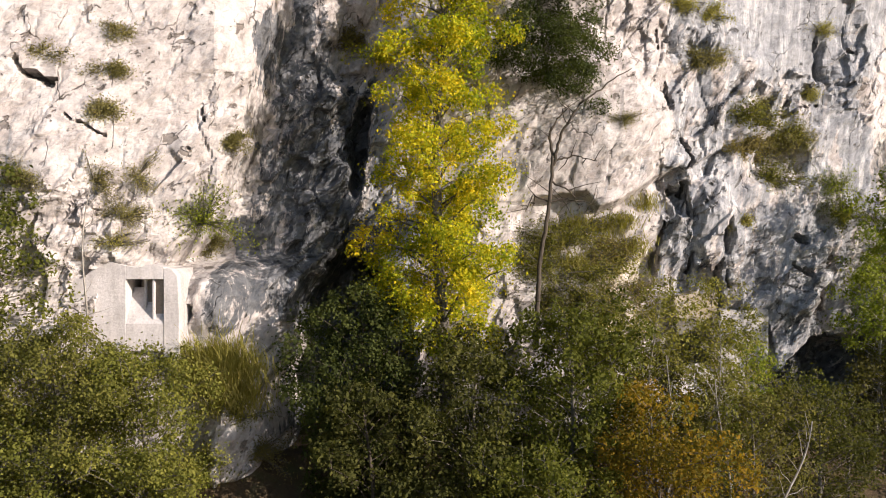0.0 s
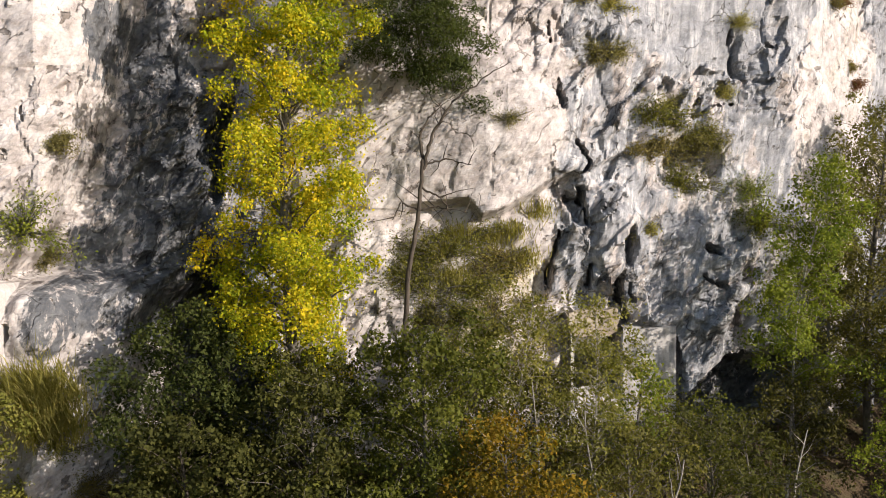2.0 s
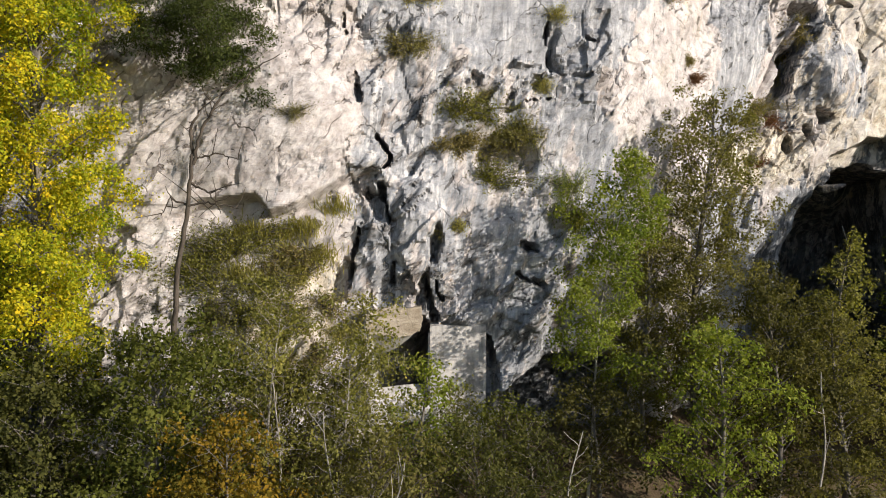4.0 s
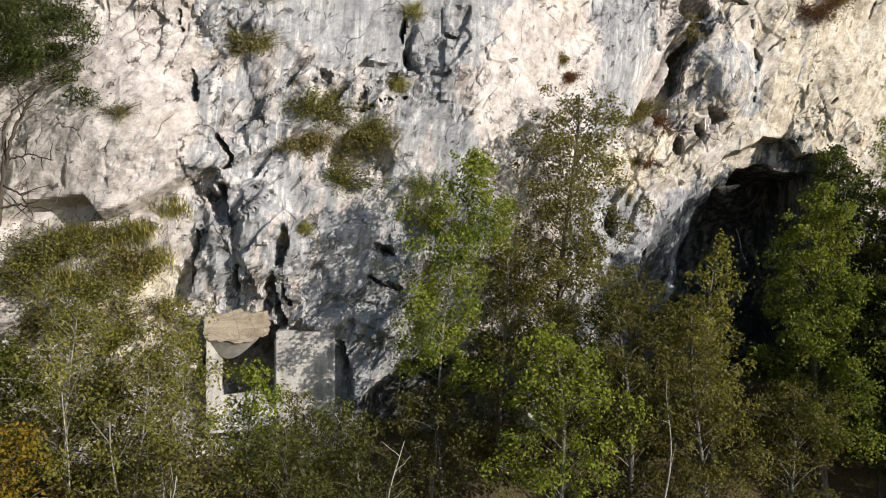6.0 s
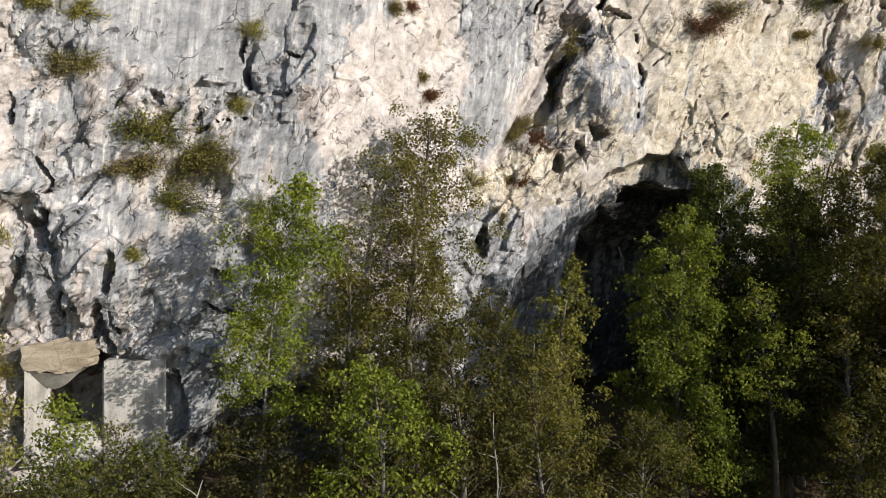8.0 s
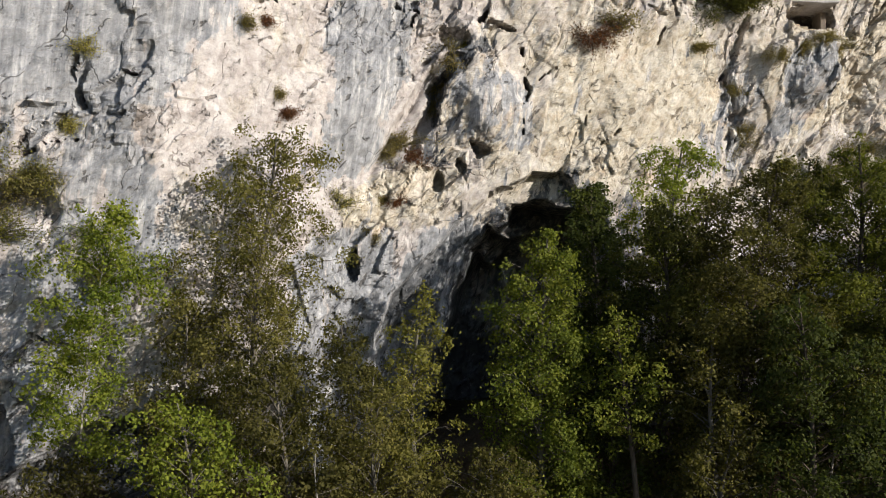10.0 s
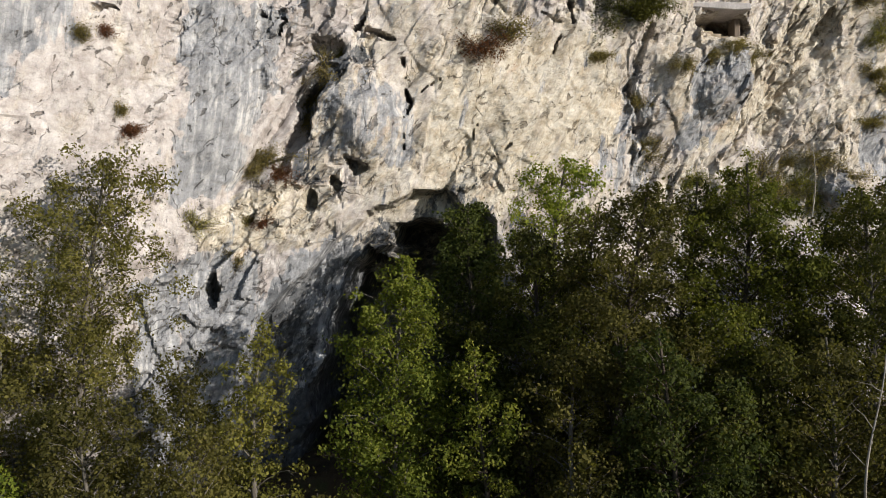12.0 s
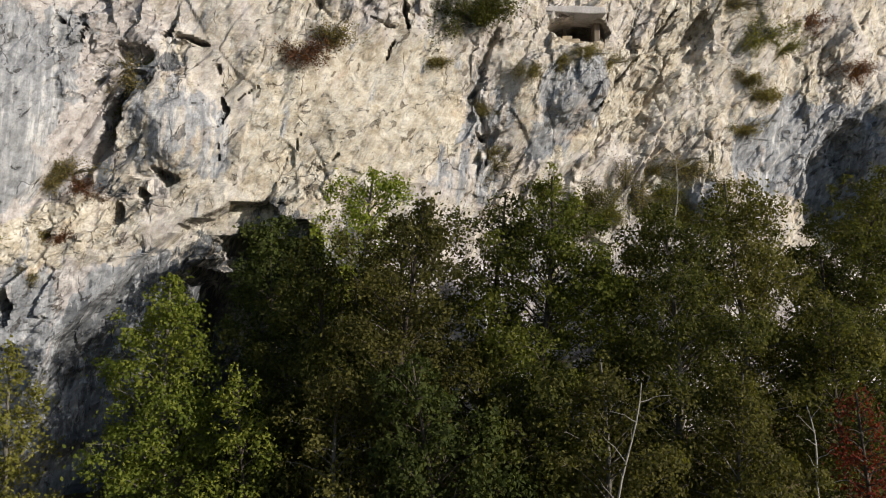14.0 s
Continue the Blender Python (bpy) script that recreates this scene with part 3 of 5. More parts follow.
def cliff_depth(x, z):
    wx = x + 0.34 * fbm(x * 0.9, z * 0.9, 11, 5, 0.6)
    wz = z + 0.34 * fbm(x * 0.9, z * 0.9, 31, 5, 0.6)
    y = cliff_line(x) + 0.9 * fbm(x * 0.16, z * 0.13, 51, 3)
    wild, broken = cliff_breakage(x, z, wx, wz)
    # steps in the face
    edge = ((-7.6, 11.6), (-6.7, 12.8), (-5.8, 14.7), (-5.5, 16.6), (-4.9, 19.1), (-4.6, 24))
    y += 1.9 * rightward(0.7 * x + 0.3 * wx, 0.7 * z + 0.3 * wz, edge, 0.2, 11.0, 40) * (0.25 * ease((1.0 - x) / 3.0) + 0.75 * ease((-1.2 - x) / 2.2))
    y += 0.75 * below(0.85 * x + 0.15 * wx, 0.85 * z + 0.15 * wz, ((2.3, 13.3), (2.9, 13.7), (3.7, 13.8), (4.5, 13.9), (4.9, 13.4), (5.6, 13.6), (6.6, 14.2), (7.7, 14.9), (8.1, 15.3)), 0.3, 1.6, 2.0, 8.0)
    y += 1.0 * below(0.75 * x + 0.25 * wx, 0.75 * z + 0.25 * wz, ((20.4, 16.2), (21.5, 17.6), (22.5, 19.4), (23.2, 20.6), (24.2, 21.7), (25.0, 22.2)), 0.4, 0.9, 20.6, 25.0)
    y += 0.7 * below(wx, wz, ((36.5, 22.2), (39, 23.2), (41.5, 23.2)), 0.3, 1.2, 37, 41.5) * -1
    y += 0.9 * below(wx, wz, ((40.0, 18.8), (43.0, 21.9), (45.6, 25.6)), 0.3, 3.0, 39.6, 46.0)
    y += 1.6 * below(wx, wz, ((10.4, 7.3), (11.3, 7.7), (13.3, 8.7), (15.2, 9.4), (16.5, 9.6)), 0.25, 3.0, 10.4, 17.0)
    # the cave: a jagged lip, a shaded recess under it, and the dark hollow behind
    ex, ez = 0.55 * x + 0.45 * wx + 0.5 * crumple(x, z, 1.1, 1.0, 0.3, 601), 0.55 * z + 0.45 * wz + 0.5 * crumple(x, z, 0.9, 1.0, 0.7, 621)
    lip = np.interp(ex, CAVE_LIP[0], CAVE_LIP[1]) - ez
    roof = np.interp(ex, CAVE_ROOF[0], CAVE_ROOF[1]) - ez
    brow = np.interp(x, (22.5, 25.2, 26.6), (3.0, 2.0, 0.3))
    y += 1.0 * ease(lip / 0.22) + 1.3 * ease(lip / 4.5) + 4.8 * ease(roof / brow) + 1.5 * ease(roof / 3.0)
    cracks = ((((13.3, 19.6), (13.4, 18.6), (13.3, 17.6)), 0.2, 0.5),
              (((10.2, 17.0), (12.0, 17.4), (13.2, 17.7), (14.4, 18.0)), 0.14, 0.3),
              (((36.2, 23.5), (35.4, 21.0), (36.0, 19.2), (35.5, 17.6)), 0.22, 0.4))
    for pts, width, depth in cracks:
        y += depth * groove(wx, wz, pts, width) * ease((fbm(x * 0.9, z * 0.7, 371, 2) + 0.22) / 0.3)
    near_x = x + 0.30 * (wx - x) + 0.16 * crumple(x, z, 0.34, 1.3, 0.4, 501)
    near_z = z + 0.30 * (wz - z) + 0.16 * crumple(x, z, 0.34, 1.3, 0.4, 521)
    pinch = np.clip(0.62 + 1.7 * fbm(x * 1.3, z * 1.3, 541, 3), 0.05, 1.35)
    for pts, width, depth in CLEFTS:
        y += 1.2 * depth * ease(1.5 * groove(near_x, near_z, pts, 0.62 * width * pinch)) * ease(2.2 * pinch)
    for cx, cz, rx, rz, turn, edge_w, depth in HOLLOWS:
        y += depth * oval(wx, wz, cx, cz, rx, rz, turn, edge_w)
    # broken rock
    sx, sz = x + 0.05 * fbm(x * 2.5, z * 2.5, 15, 3), z + 0.05 * fbm(x * 2.5, z * 2.5, 35, 3)
    tx, tz = x + 0.22 * fbm(x * 1.4, z * 1.4, 17, 3), z + 0.22 * fbm(x * 1.4, z * 1.4, 37, 3)
    y += wild * 0.55 * crumple(tx, tz, 1.9, 1.6, -0.5, 71)
    y += (0.25 + 0.75 * wild) * 0.34 * crumple(tx, tz, 0.8, 1.7, -0.7, 75)
    y += (0.3 + 0.7 * wild) * 0.16 * crumple(sx, sz, 0.37, 1.9, -0.9, 79)
    y += (0.4 + 0.6 * wild) * 0.055 * crumple(sx, sz, 0.17, 2.2, -0.75, 83)
    y += wild * (0.25 + 0.75 * broken) * 0.30 * facets(sx, sz, 1.7, 1.7, -0.5, 271, 0.06)
    y += broken * 0.36 * facets(sx, sz, 0.72, 1.7, -0.62, 91, 0.055)
    y += broken * 0.13 * facets(sx, sz, 0.32, 1.6, -0.8, 111, 0.03)
    strata = ease((x - 36) / 4) * 0.9 + 0.1 * wild
    y += strata * 0.17 * crumple(sx, sz, 0.30, 6.0, -0.84, 151)
    y += strata * 0.12 * facets(sx, sz, 0.36, 4.0, -0.84, 155, 0.04)
    y += 0.14 * (0.1 + 0.9 * broken) * groove_net(sx, sz)
    return y


def spread(x, z, fields):
    """How strongly the outlined fields hold at a place, with soft borders."""
    total = np.zeros(x.shape)
    for weight, pts in fields:
        inside, near = np.zeros(x.shape, bool), np.full(x.shape, 1e9)
        for (x0, z0), (x1, z1) in zip(pts, pts[1:] + pts[:1]):
            dx, dz = x1 - x0, z1 - z0
            t = np.clip(((x - x0) * dx + (z - z0) * dz) / (dx * dx + dz * dz), 0, 1)
            near = np.minimum(near, np.hypot(x - x0 - t * dx, z - z0 - t * dz))
            if dz:
                inside ^= ((z0 > z) != (z1 > z)) & (x < dx * (z - z0) / dz + x0)
        total = np.maximum(total, weight * ease(0.5 + np.where(inside, near, -near) / 0.4))
    return total


def sheet(name, xs, zs, fill, material):
    """A grid mesh: fill(X, Z) gives the three coordinates."""
    gx, gz = np.meshgrid(xs, zs)
    px, py, pz = fill(gx, gz)
    rows, cols = gx.shape
    mesh = bpy.data.meshes.new(name)
    mesh.vertices.add(rows * cols)
    mesh.vertices.foreach_set("co", np.stack((px, py, pz), -1).astype(np.float32).ravel())
    k = np.arange(rows * cols).reshape(rows, cols)
    quads = np.stack((k[:-1, :-1], k[:-1, 1:], k[1:, 1:], k[1:, :-1]), -1).reshape(-1, 4)
    mesh.loops.add(quads.size)
    mesh.loops.foreach_set("vertex_index", quads.ravel().astype(np.int32))
    mesh.polygons.add(len(quads))
    mesh.polygons.foreach_set("loop_start", np.arange(0, quads.size, 4, dtype=np.int32))
    mesh.update(calc_edges=True)
    mesh.shade_flat()
    mesh.materials.append(material)
    return new(name, mesh), gx, gz


STEP = 0.064
cliff_x = np.concatenate((np.linspace(-70, -13.5, 60)[:-1], np.arange(-13.5, 56.5, STEP), np.linspace(56.6, 130, 60)))
cliff_z = np.concatenate((np.linspace(-14, 4.5, 20)[:-1], np.arange(4.5, 27.0, STEP), np.linspace(27.1, 38, 30)))
cliff, gx, gz = sheet("cliff", cliff_x, cliff_z, lambda x, z: (x, cliff_depth(x, z), z), ROCK)
tagged(cliff, "pale grey and cream limestone cliff with cracks and a cave", "cliff", kind="structure")
wob = 1.1 * fbm(gx * 0.8, gz * 0.45, 211, 6, 0.6), 1.1 * fbm(gx * 0.8, gz * 0.45, 231, 6, 0.6)
tone = np.ones((gx.size, 4), dtype=np.float32)
for band, ovals in enumerate((GREY, CREAM, SHADE_STAIN)):
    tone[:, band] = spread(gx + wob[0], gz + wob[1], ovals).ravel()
tone[:, 3] = cliff_breakage(gx, gz, gx + wob[0], gz + wob[1])[1].ravel()
layer = cliff.data.color_attributes.new("tone", "FLOAT_COLOR", "POINT")
layer.data.foreach_set("color", tone.ravel())

plateau, _, _ = sheet("cliff_top", np.linspace(-70, 130, 60), np.linspace(0, 1, 12),
                      lambda x, v: (x, cliff_depth(x, 0 * x + 38) + 260 * v * v - 0.01, 38 + 40 * v), SOIL)
tagged(plateau, "wooded slope above the limestone cliff", "slope", kind="structure")


# ---------------------------------------------------------------- the ground
def ground_z(x, y):
    x, y = np.asarray(x, float), np.asarray(y, float)
    d = np.maximum(cliff_line(x) - y, 0)
    foot = 6.4 + 0.03 * (x - 10)
    near = foot - 0.62 * np.clip(d, -6, 26) - 0.1 * np.maximum(d - 26, 0)
    return np.maximum(near, -24) + 0.5 * fbm(x * 0.35, y * 0.35, 311, 3)


side = np.concatenate((-np.geomspace(2500, 80, 14), np.linspace(-70, 130, 201), 130 + np.geomspace(20, 2500, 14)))
deep = np.concatenate((-np.geomspace(2500, 30, 14), np.linspace(-25, 60, 120)))
ground, _, _ = sheet("ground", side, deep, lambda x, y: (x, y, ground_z(x, y)), SOIL)
tagged(ground, "steep wooded slope of dark soil below the cliff", "ground", kind="structure")


# ---------------------------------------------------------------- plants
def mesh_of(name, verts, faces_of, count, material):
    """A mesh of faces that all have `count` corners."""
    mesh = bpy.data.meshes.new(name)
    mesh.vertices.add(len(verts))
    mesh.vertices.foreach_set("co", np.asarray(verts, np.float32).ravel())
    faces_of = np.asarray(faces_of, np.int32)
    mesh.loops.add(faces_of.size)
    mesh.loops.foreach_set("vertex_index", faces_of.ravel())
    mesh.polygons.add(len(faces_of))
    mesh.polygons.foreach_set("loop_start", np.arange(0, faces_of.size, count, dtype=np.int32))
    mesh.update(calc_edges=True)
    mesh.materials.append(material)
    return mesh


def tubes(paths, sides=5):
    """Tapered tubes along (points, radius at the start, radius at the end)."""
    verts, quads, base = [], [], 0
    ring = np.linspace(0, 2 * np.pi, sides, endpoint=False)
    for pts, r0, r1 in paths:
        pts = np.asarray(pts, float)
        m = len(pts)
        way = np.gradient(pts, axis=0)
        way /= np.linalg.norm(way, axis=1, keepdims=True) + 1e-9
        ref = np.where(np.abs(way[:, 2:3]) > 0.8, [[1.0, 0, 0]], [[0, 0, 1.0]])
        a = np.cross(way, ref)
        a /= np.linalg.norm(a, axis=1, keepdims=True) + 1e-9
        b = np.cross(way, a)
        r = np.linspace(r0, r1, m)[:, None, None]
        verts.append((pts[:, None] + r * (a[:, None] * np.cos(ring)[None, :, None] + b[:, None] * np.sin(ring)[None, :, None])).reshape(-1, 3))
        k = base + np.arange(m * sides).reshape(m, sides)
        n = np.roll(k, -1, axis=1)
        quads.append(np.stack((k[:-1], n[:-1], n[1:], k[1:]), -1).reshape(-1, 4))
        base += m * sides
    return np.concatenate(verts), np.concatenate(quads)


def leaves_at(rng, p, normal, size, slim):
    """Folded leaves at the places p, facing along their normals."""
    n = len(p)
    normal = normal / (np.linalg.norm(normal, axis=1, keepdims=True) + 1e-9)
    way = rng.normal(size=(n, 3))
    way[:, 2] -= 0.5
    way -= normal * np.sum(way * normal, axis=1, keepdims=True)
    way /= np.linalg.norm(way, axis=1, keepdims=True) + 1e-9
    wide = np.cross(normal, way)
    s = (size * rng.uniform(0.6, 1.35, size=n))[:, None]
    v = np.stack((p - way * s * 0.5, p + wide * s * slim * 0.5 + normal * s * 0.12 - way * s * 0.05,
                  p + way * s * 0.5 - normal * s * 0.1, p - wide * s * slim * 0.5 + normal * s * 0.12 - way * s * 0.05), 1)
    return v.reshape(-1, 3), np.arange(n * 4).reshape(n, 4)


def leaf_cloud(rng, centres, per, spread_r, size, upward=0.5, slim=0.62):
    """Leaves scattered round the centres."""
    c = np.repeat(centres, per, axis=0)
    p = c + rng.normal(size=c.shape) * np.asarray(spread_r)
    normal = rng.normal(size=c.shape) * 0.75 + np.array([0, 0, upward * 1.6])
    return leaves_at(rng, p, normal, size, slim)


def leaf_lobes(rng, lobes, dense, size, flat, slim):
    """Rounded sprays of leaves: each lobe is thick outside and above, and thin within."""
    count = np.array([max(8, int(dense * r * r)) for _, r, _ in lobes])
    c = np.repeat(np.array([q[0] for q in lobes]), count, axis=0)
    r = np.repeat(np.array([q[1] for q in lobes]), count)[:, None]
    out = np.repeat(np.array([q[2] for q in lobes]), count, axis=0)
    way = rng.normal(size=c.shape) + 0.45 * out + np.array([0, 0, 0.45])
    way /= np.linalg.norm(way, axis=1, keepdims=True) + 1e-9
    stray = rng.uniform(0, 1, size=(len(c), 1))
    p = c + way * r * (0.12 + 0.95 * stray ** 0.5 + 0.8 * (stray > 0.88) * rng.uniform(0, 1, size=(len(c), 1))) * np.array([1, 1, flat])
    return leaves_at(rng, p, way * 0.7 + rng.normal(size=c.shape) * 0.6 + np.array([0, 0, 0.2]), size, slim)


def crown_width(h, shape):
    if shape == "cone":
        return (1 - h) ** 0.55 * 0.95 + 0.08
    if shape == "egg":
        return (1 - 0.6 * h ** 1.5) * min(1, 0.6 + 3 * h)
    if shape == "column":
        return np.clip(np.sin(np.pi * (0.12 + 0.84 * h)) ** 0.45, 0.15, 1)
    return np.clip(np.sin(np.pi * (0.10 + 0.86 * h)) ** 0.7, 0.12, 1)


def tree(name, label, x, y, top, radius, leaves, bark_mat=BARK_GREY, low=None, shape="round", amount=1.0, size=0.16, seed=1,
         lean=(0, 0), base=None, trunk_r=None, droop=0.0, group=""):
    """A tree: tapered trunk, limbs that leave it all round, and leaf clumps along the limbs."""
    rng = np.random.default_rng(seed)
    foot = float(ground_z(x, y)) - 0.15 if base is None else base
    tall = top - foot
    low = foot + 0.3 * tall if low is None else low
    root = new(name)
    root.location = (x, y, foot)
    tagged(root, label, "tree" if name.endswith("tree") else "shrub", group)
    hs = np.linspace(0, 1, 12)
    sway = 0.045 * tall * np.stack((np.sin(hs * 4 + seed), np.cos(hs * 3 + 2 * seed)), -1) * hs[:, None]
    axis = np.stack((sway[:, 0] + lean[0] * hs, sway[:, 1] + lean[1] * hs, hs * tall), -1)
    r0 = trunk_r or 0.012 * tall + 0.03
    h0 = (low - foot) / tall
    count = int(16 + 12 * radius * (top - low) ** 0.5)
    limbs, lobes = [], []
    for k in range(count):
        h = (k + rng.uniform(0, 1)) / count
        hh = h0 + (1 - h0) * h * 0.985
        start = np.array([np.interp(hh - 0.04, hs, axis[:, i]) for i in range(3)])
        ang = k * 2.4 + rng.uniform(-0.5, 0.5)
        lobe = 0.5 * math.sin(2 * ang + 5.3 * h + seed) + 0.5 * math.sin(3 * ang - 9.1 * h + 2 * seed)
        reach = radius * float(crown_width(h, shape)) * rng.uniform(0.62, 1.10) * (1 + 0.26 * lobe)
        out = np.array([math.cos(ang), math.sin(ang), 0])
        rise = rng.uniform(0.15, 1.0) * (0.5 + 0.6 * h) - droop
        t = np.linspace(0, 1, 4)[:, None]
        side_v = np.array([-out[1], out[0], 0]) * rng.uniform(-0.25, 0.25)
        path = start + out * reach * t + np.array([0, 0, 1]) * reach * (rise * t + 0.15 * np.sin(t * 2.6)) + side_v * reach * t * t
        limbs.append((path, max(0.010, r0 * 0.26 * (1 - 0.6 * h)), 0.005))
        for f_at in ((1.0,) if reach < 0.55 else (0.55, 1.0) if reach < 1.9 else (0.42, 0.72, 1.0)):
            f_at -= rng.uniform(0, 0.16)
            at = np.array([np.interp(f_at, t[:, 0], path[:, i]) for i in range(3)])
            lobe_r = (0.20 + 0.11 * reach) * rng.uniform(0.6, 1.45)
            centre = at + rng.normal(size=3) * 0.35 * lobe_r
            for q in range(2):
                limbs.append((np.stack((at, centre + rng.normal(size=3) * 0.5 * lobe_r)), 0.008, 0.003))
            lobes.append((centre, lobe_r, out))
    for q in range(4):
        lobes.append((axis[-1] + rng.normal(size=3) * np.array([0.16, 0.16, 0.1]) - np.array([0, 0, 0.16 * q]), 0.20 + 0.05 * q, np.array([0.0, 0.0, 0.5])))
    v, f = tubes([(axis, r0, r0 * 0.15)], 8)
    v2, f2 = tubes(limbs, 3)
    stem = new("trunk", mesh_of("trunk", np.concatenate((v, v2)), np.concatenate((f, f2 + len(v))), 4, bark_mat))
    stem.parent = root
    v, f = leaf_lobes(rng, lobes, 510 * amount, size * 0.84, 0.65 if droop else 0.9, 0.3 if droop else 0.62)
    crown = new("crown", mesh_of("crown", v, f, 4, leaves))
    crown.parent = root
    return root


TREES_A = [
    # big yellow tree and the conifer behind it
    ("deciduous_tree", "tall yellow-green autumn tree in front of the cliff", 0.2, 22.6, 22.4, 2.15, LEAF_YELLOW, BARK_GREY, 9.4, "egg", 3.4, 0.105),
    ("spruce_tree", "dark evergreen tree growing from the cliff", 3.3, 25.2, 24.0, 2.2, LEAF_DARK, BARK_DARK, 17.3, "column", 3.6, 0.13),
    # left edge
    ("deciduous_tree", "dark green tree beside the concrete embrasure", -11.9, 20.2, 14.2, 1.6, LEAF_GREEN, BARK_GREY, 8.0, "round", 1.2, 0.13),
    ("bush", "dense olive green bush below the embrasure", -9.6, 20.0, 9.9, 2.2, LEAF_OLIVE, BARK_GREY, 5.2, "round", 1.9, 0.10),
    ("bush", "green bush below the embrasure", -7.4, 20.2, 9.3, 1.7, LEAF_LIME, BARK_GREY, 5.0, "round", 1.9, 0.10),
    ("bush", "yellowing green bush on the slope", -10.2, 18.6, 7.6, 1.9, LEAF_LIME, BARK_GREY, 3.5, "round", 1.7, 0.10),
    ("bush", "olive bush on the slope", -7.0, 18.8, 7.0, 1.7, LEAF_LIME, BARK_GREY, 3.5, "round", 1.7, 0.10),
    # under the yellow tree
    ("deciduous_tree", "dark green young tree below the cliff", -2.3, 22.0, 10.9, 1.75, LEAF_DARK, BARK_DARK, 4.5, "round", 1.9, 0.12),
    ("deciduous_tree", "green young tree under the yellow tree", 0.6, 20.8, 9.8, 1.9, LEAF_SHADE, BARK_GREY, 4.6, "round", 1.4, 0.13),
    ("deciduous_tree", "green young tree below the cliff", 3.2, 21.0, 10.4, 1.9, LEAF_GREEN, BARK_GREY, 4.6, "round", 1.4, 0.13),
    ("deciduous_tree", "dark green young tree on the slope", -1.8, 20.2, 8.6, 1.6, LEAF_SHADE, BARK_DARK, 3.4, "round", 1.8, 0.13),
    ("deciduous_tree", "orange-brown young tree on the slope", 5.4, 20.0, 8.4, 1.6, LEAF_ORANGE, BARK_GREY, 4.0, "round", 1.3, 0.12),
]
TREES_B = [
    ("bush", "green bush on the slope", 2.6, 19.2, 7.0, 1.7, LEAF_GREEN, BARK_GREY, 3.0, "round", 1.3, 0.12),
    # before the gallery
    ("deciduous_tree", "sparse sapling with thin pale stem", 5.7, 22.4, 11.2, 1.3, LEAF_OLIVE, BARK_PALE, 6.0, "column", 1.0, 0.10),
    ("deciduous_tree", "sparse sapling with thin pale stem", 7.3, 22.0, 10.0, 1.2, LEAF_OLIVE, BARK_PALE, 5.6, "column", 1.1, 0.10),
    ("deciduous_tree", "sparse olive sapling before the gallery", 7.7, 23.4, 10.9, 1.0, LEAF_OLIVE, BARK_PALE, 6.0, "column", 1.3, 0.10),
    ("bush", "drab olive bush at the cliff foot", 4.2, 23.4, 9.8, 1.3, LEAF_OLIVE, BARK_GREY, 6.0, "round", 1.1, 0.11),
    ("bush", "drab olive bush at the cliff foot", 6.5, 23.6, 9.0, 1.2, LEAF_DRAB, BARK_GREY, 6.0, "round", 1.1, 0.11),
    ("bush", "olive bush before the gallery wall", 10.3, 26.2, 8.2, 0.8, LEAF_OLIVE, BARK_GREY, 5.8, "round", 1.0, 0.11),
    ("bush", "green bush before the gallery wall", 11.6, 26.0, 7.9, 0.9, LEAF_GREEN, BARK_GREY, 5.6, "round", 1.0, 0.11),
    ("bush", "fresh green bush before the gallery mouth", 9.2, 25.0, 9.2, 0.9, LEAF_FRESH, BARK_GREY, 5.8, "round", 0.8, 0.13),
    ("bush", "olive bush on the slope", 8.0, 21.2, 8.0, 1.5, LEAF_TAN, BARK_GREY, 4.2, "round", 1.0, 0.11),
    ("bush", "deep olive bush on the slope", 10.6, 23.0, 7.8, 1.5, LEAF_SHADE, BARK_GREY, 4.2, "round", 1.0, 0.11),
    ("bush", "green bush on the slope", 12.2, 24.6, 7.6, 1.2, LEAF_SHADE, BARK_GREY, 4.2, "round", 0.9, 0.12),
    ("bush", "drab brown-olive bush under the rock overhang", 14.3, 26.2, 8.4, 1.2, LEAF_DRAB, BARK_GREY, 5.4, "round", 1.1, 0.12),
    # centre
]
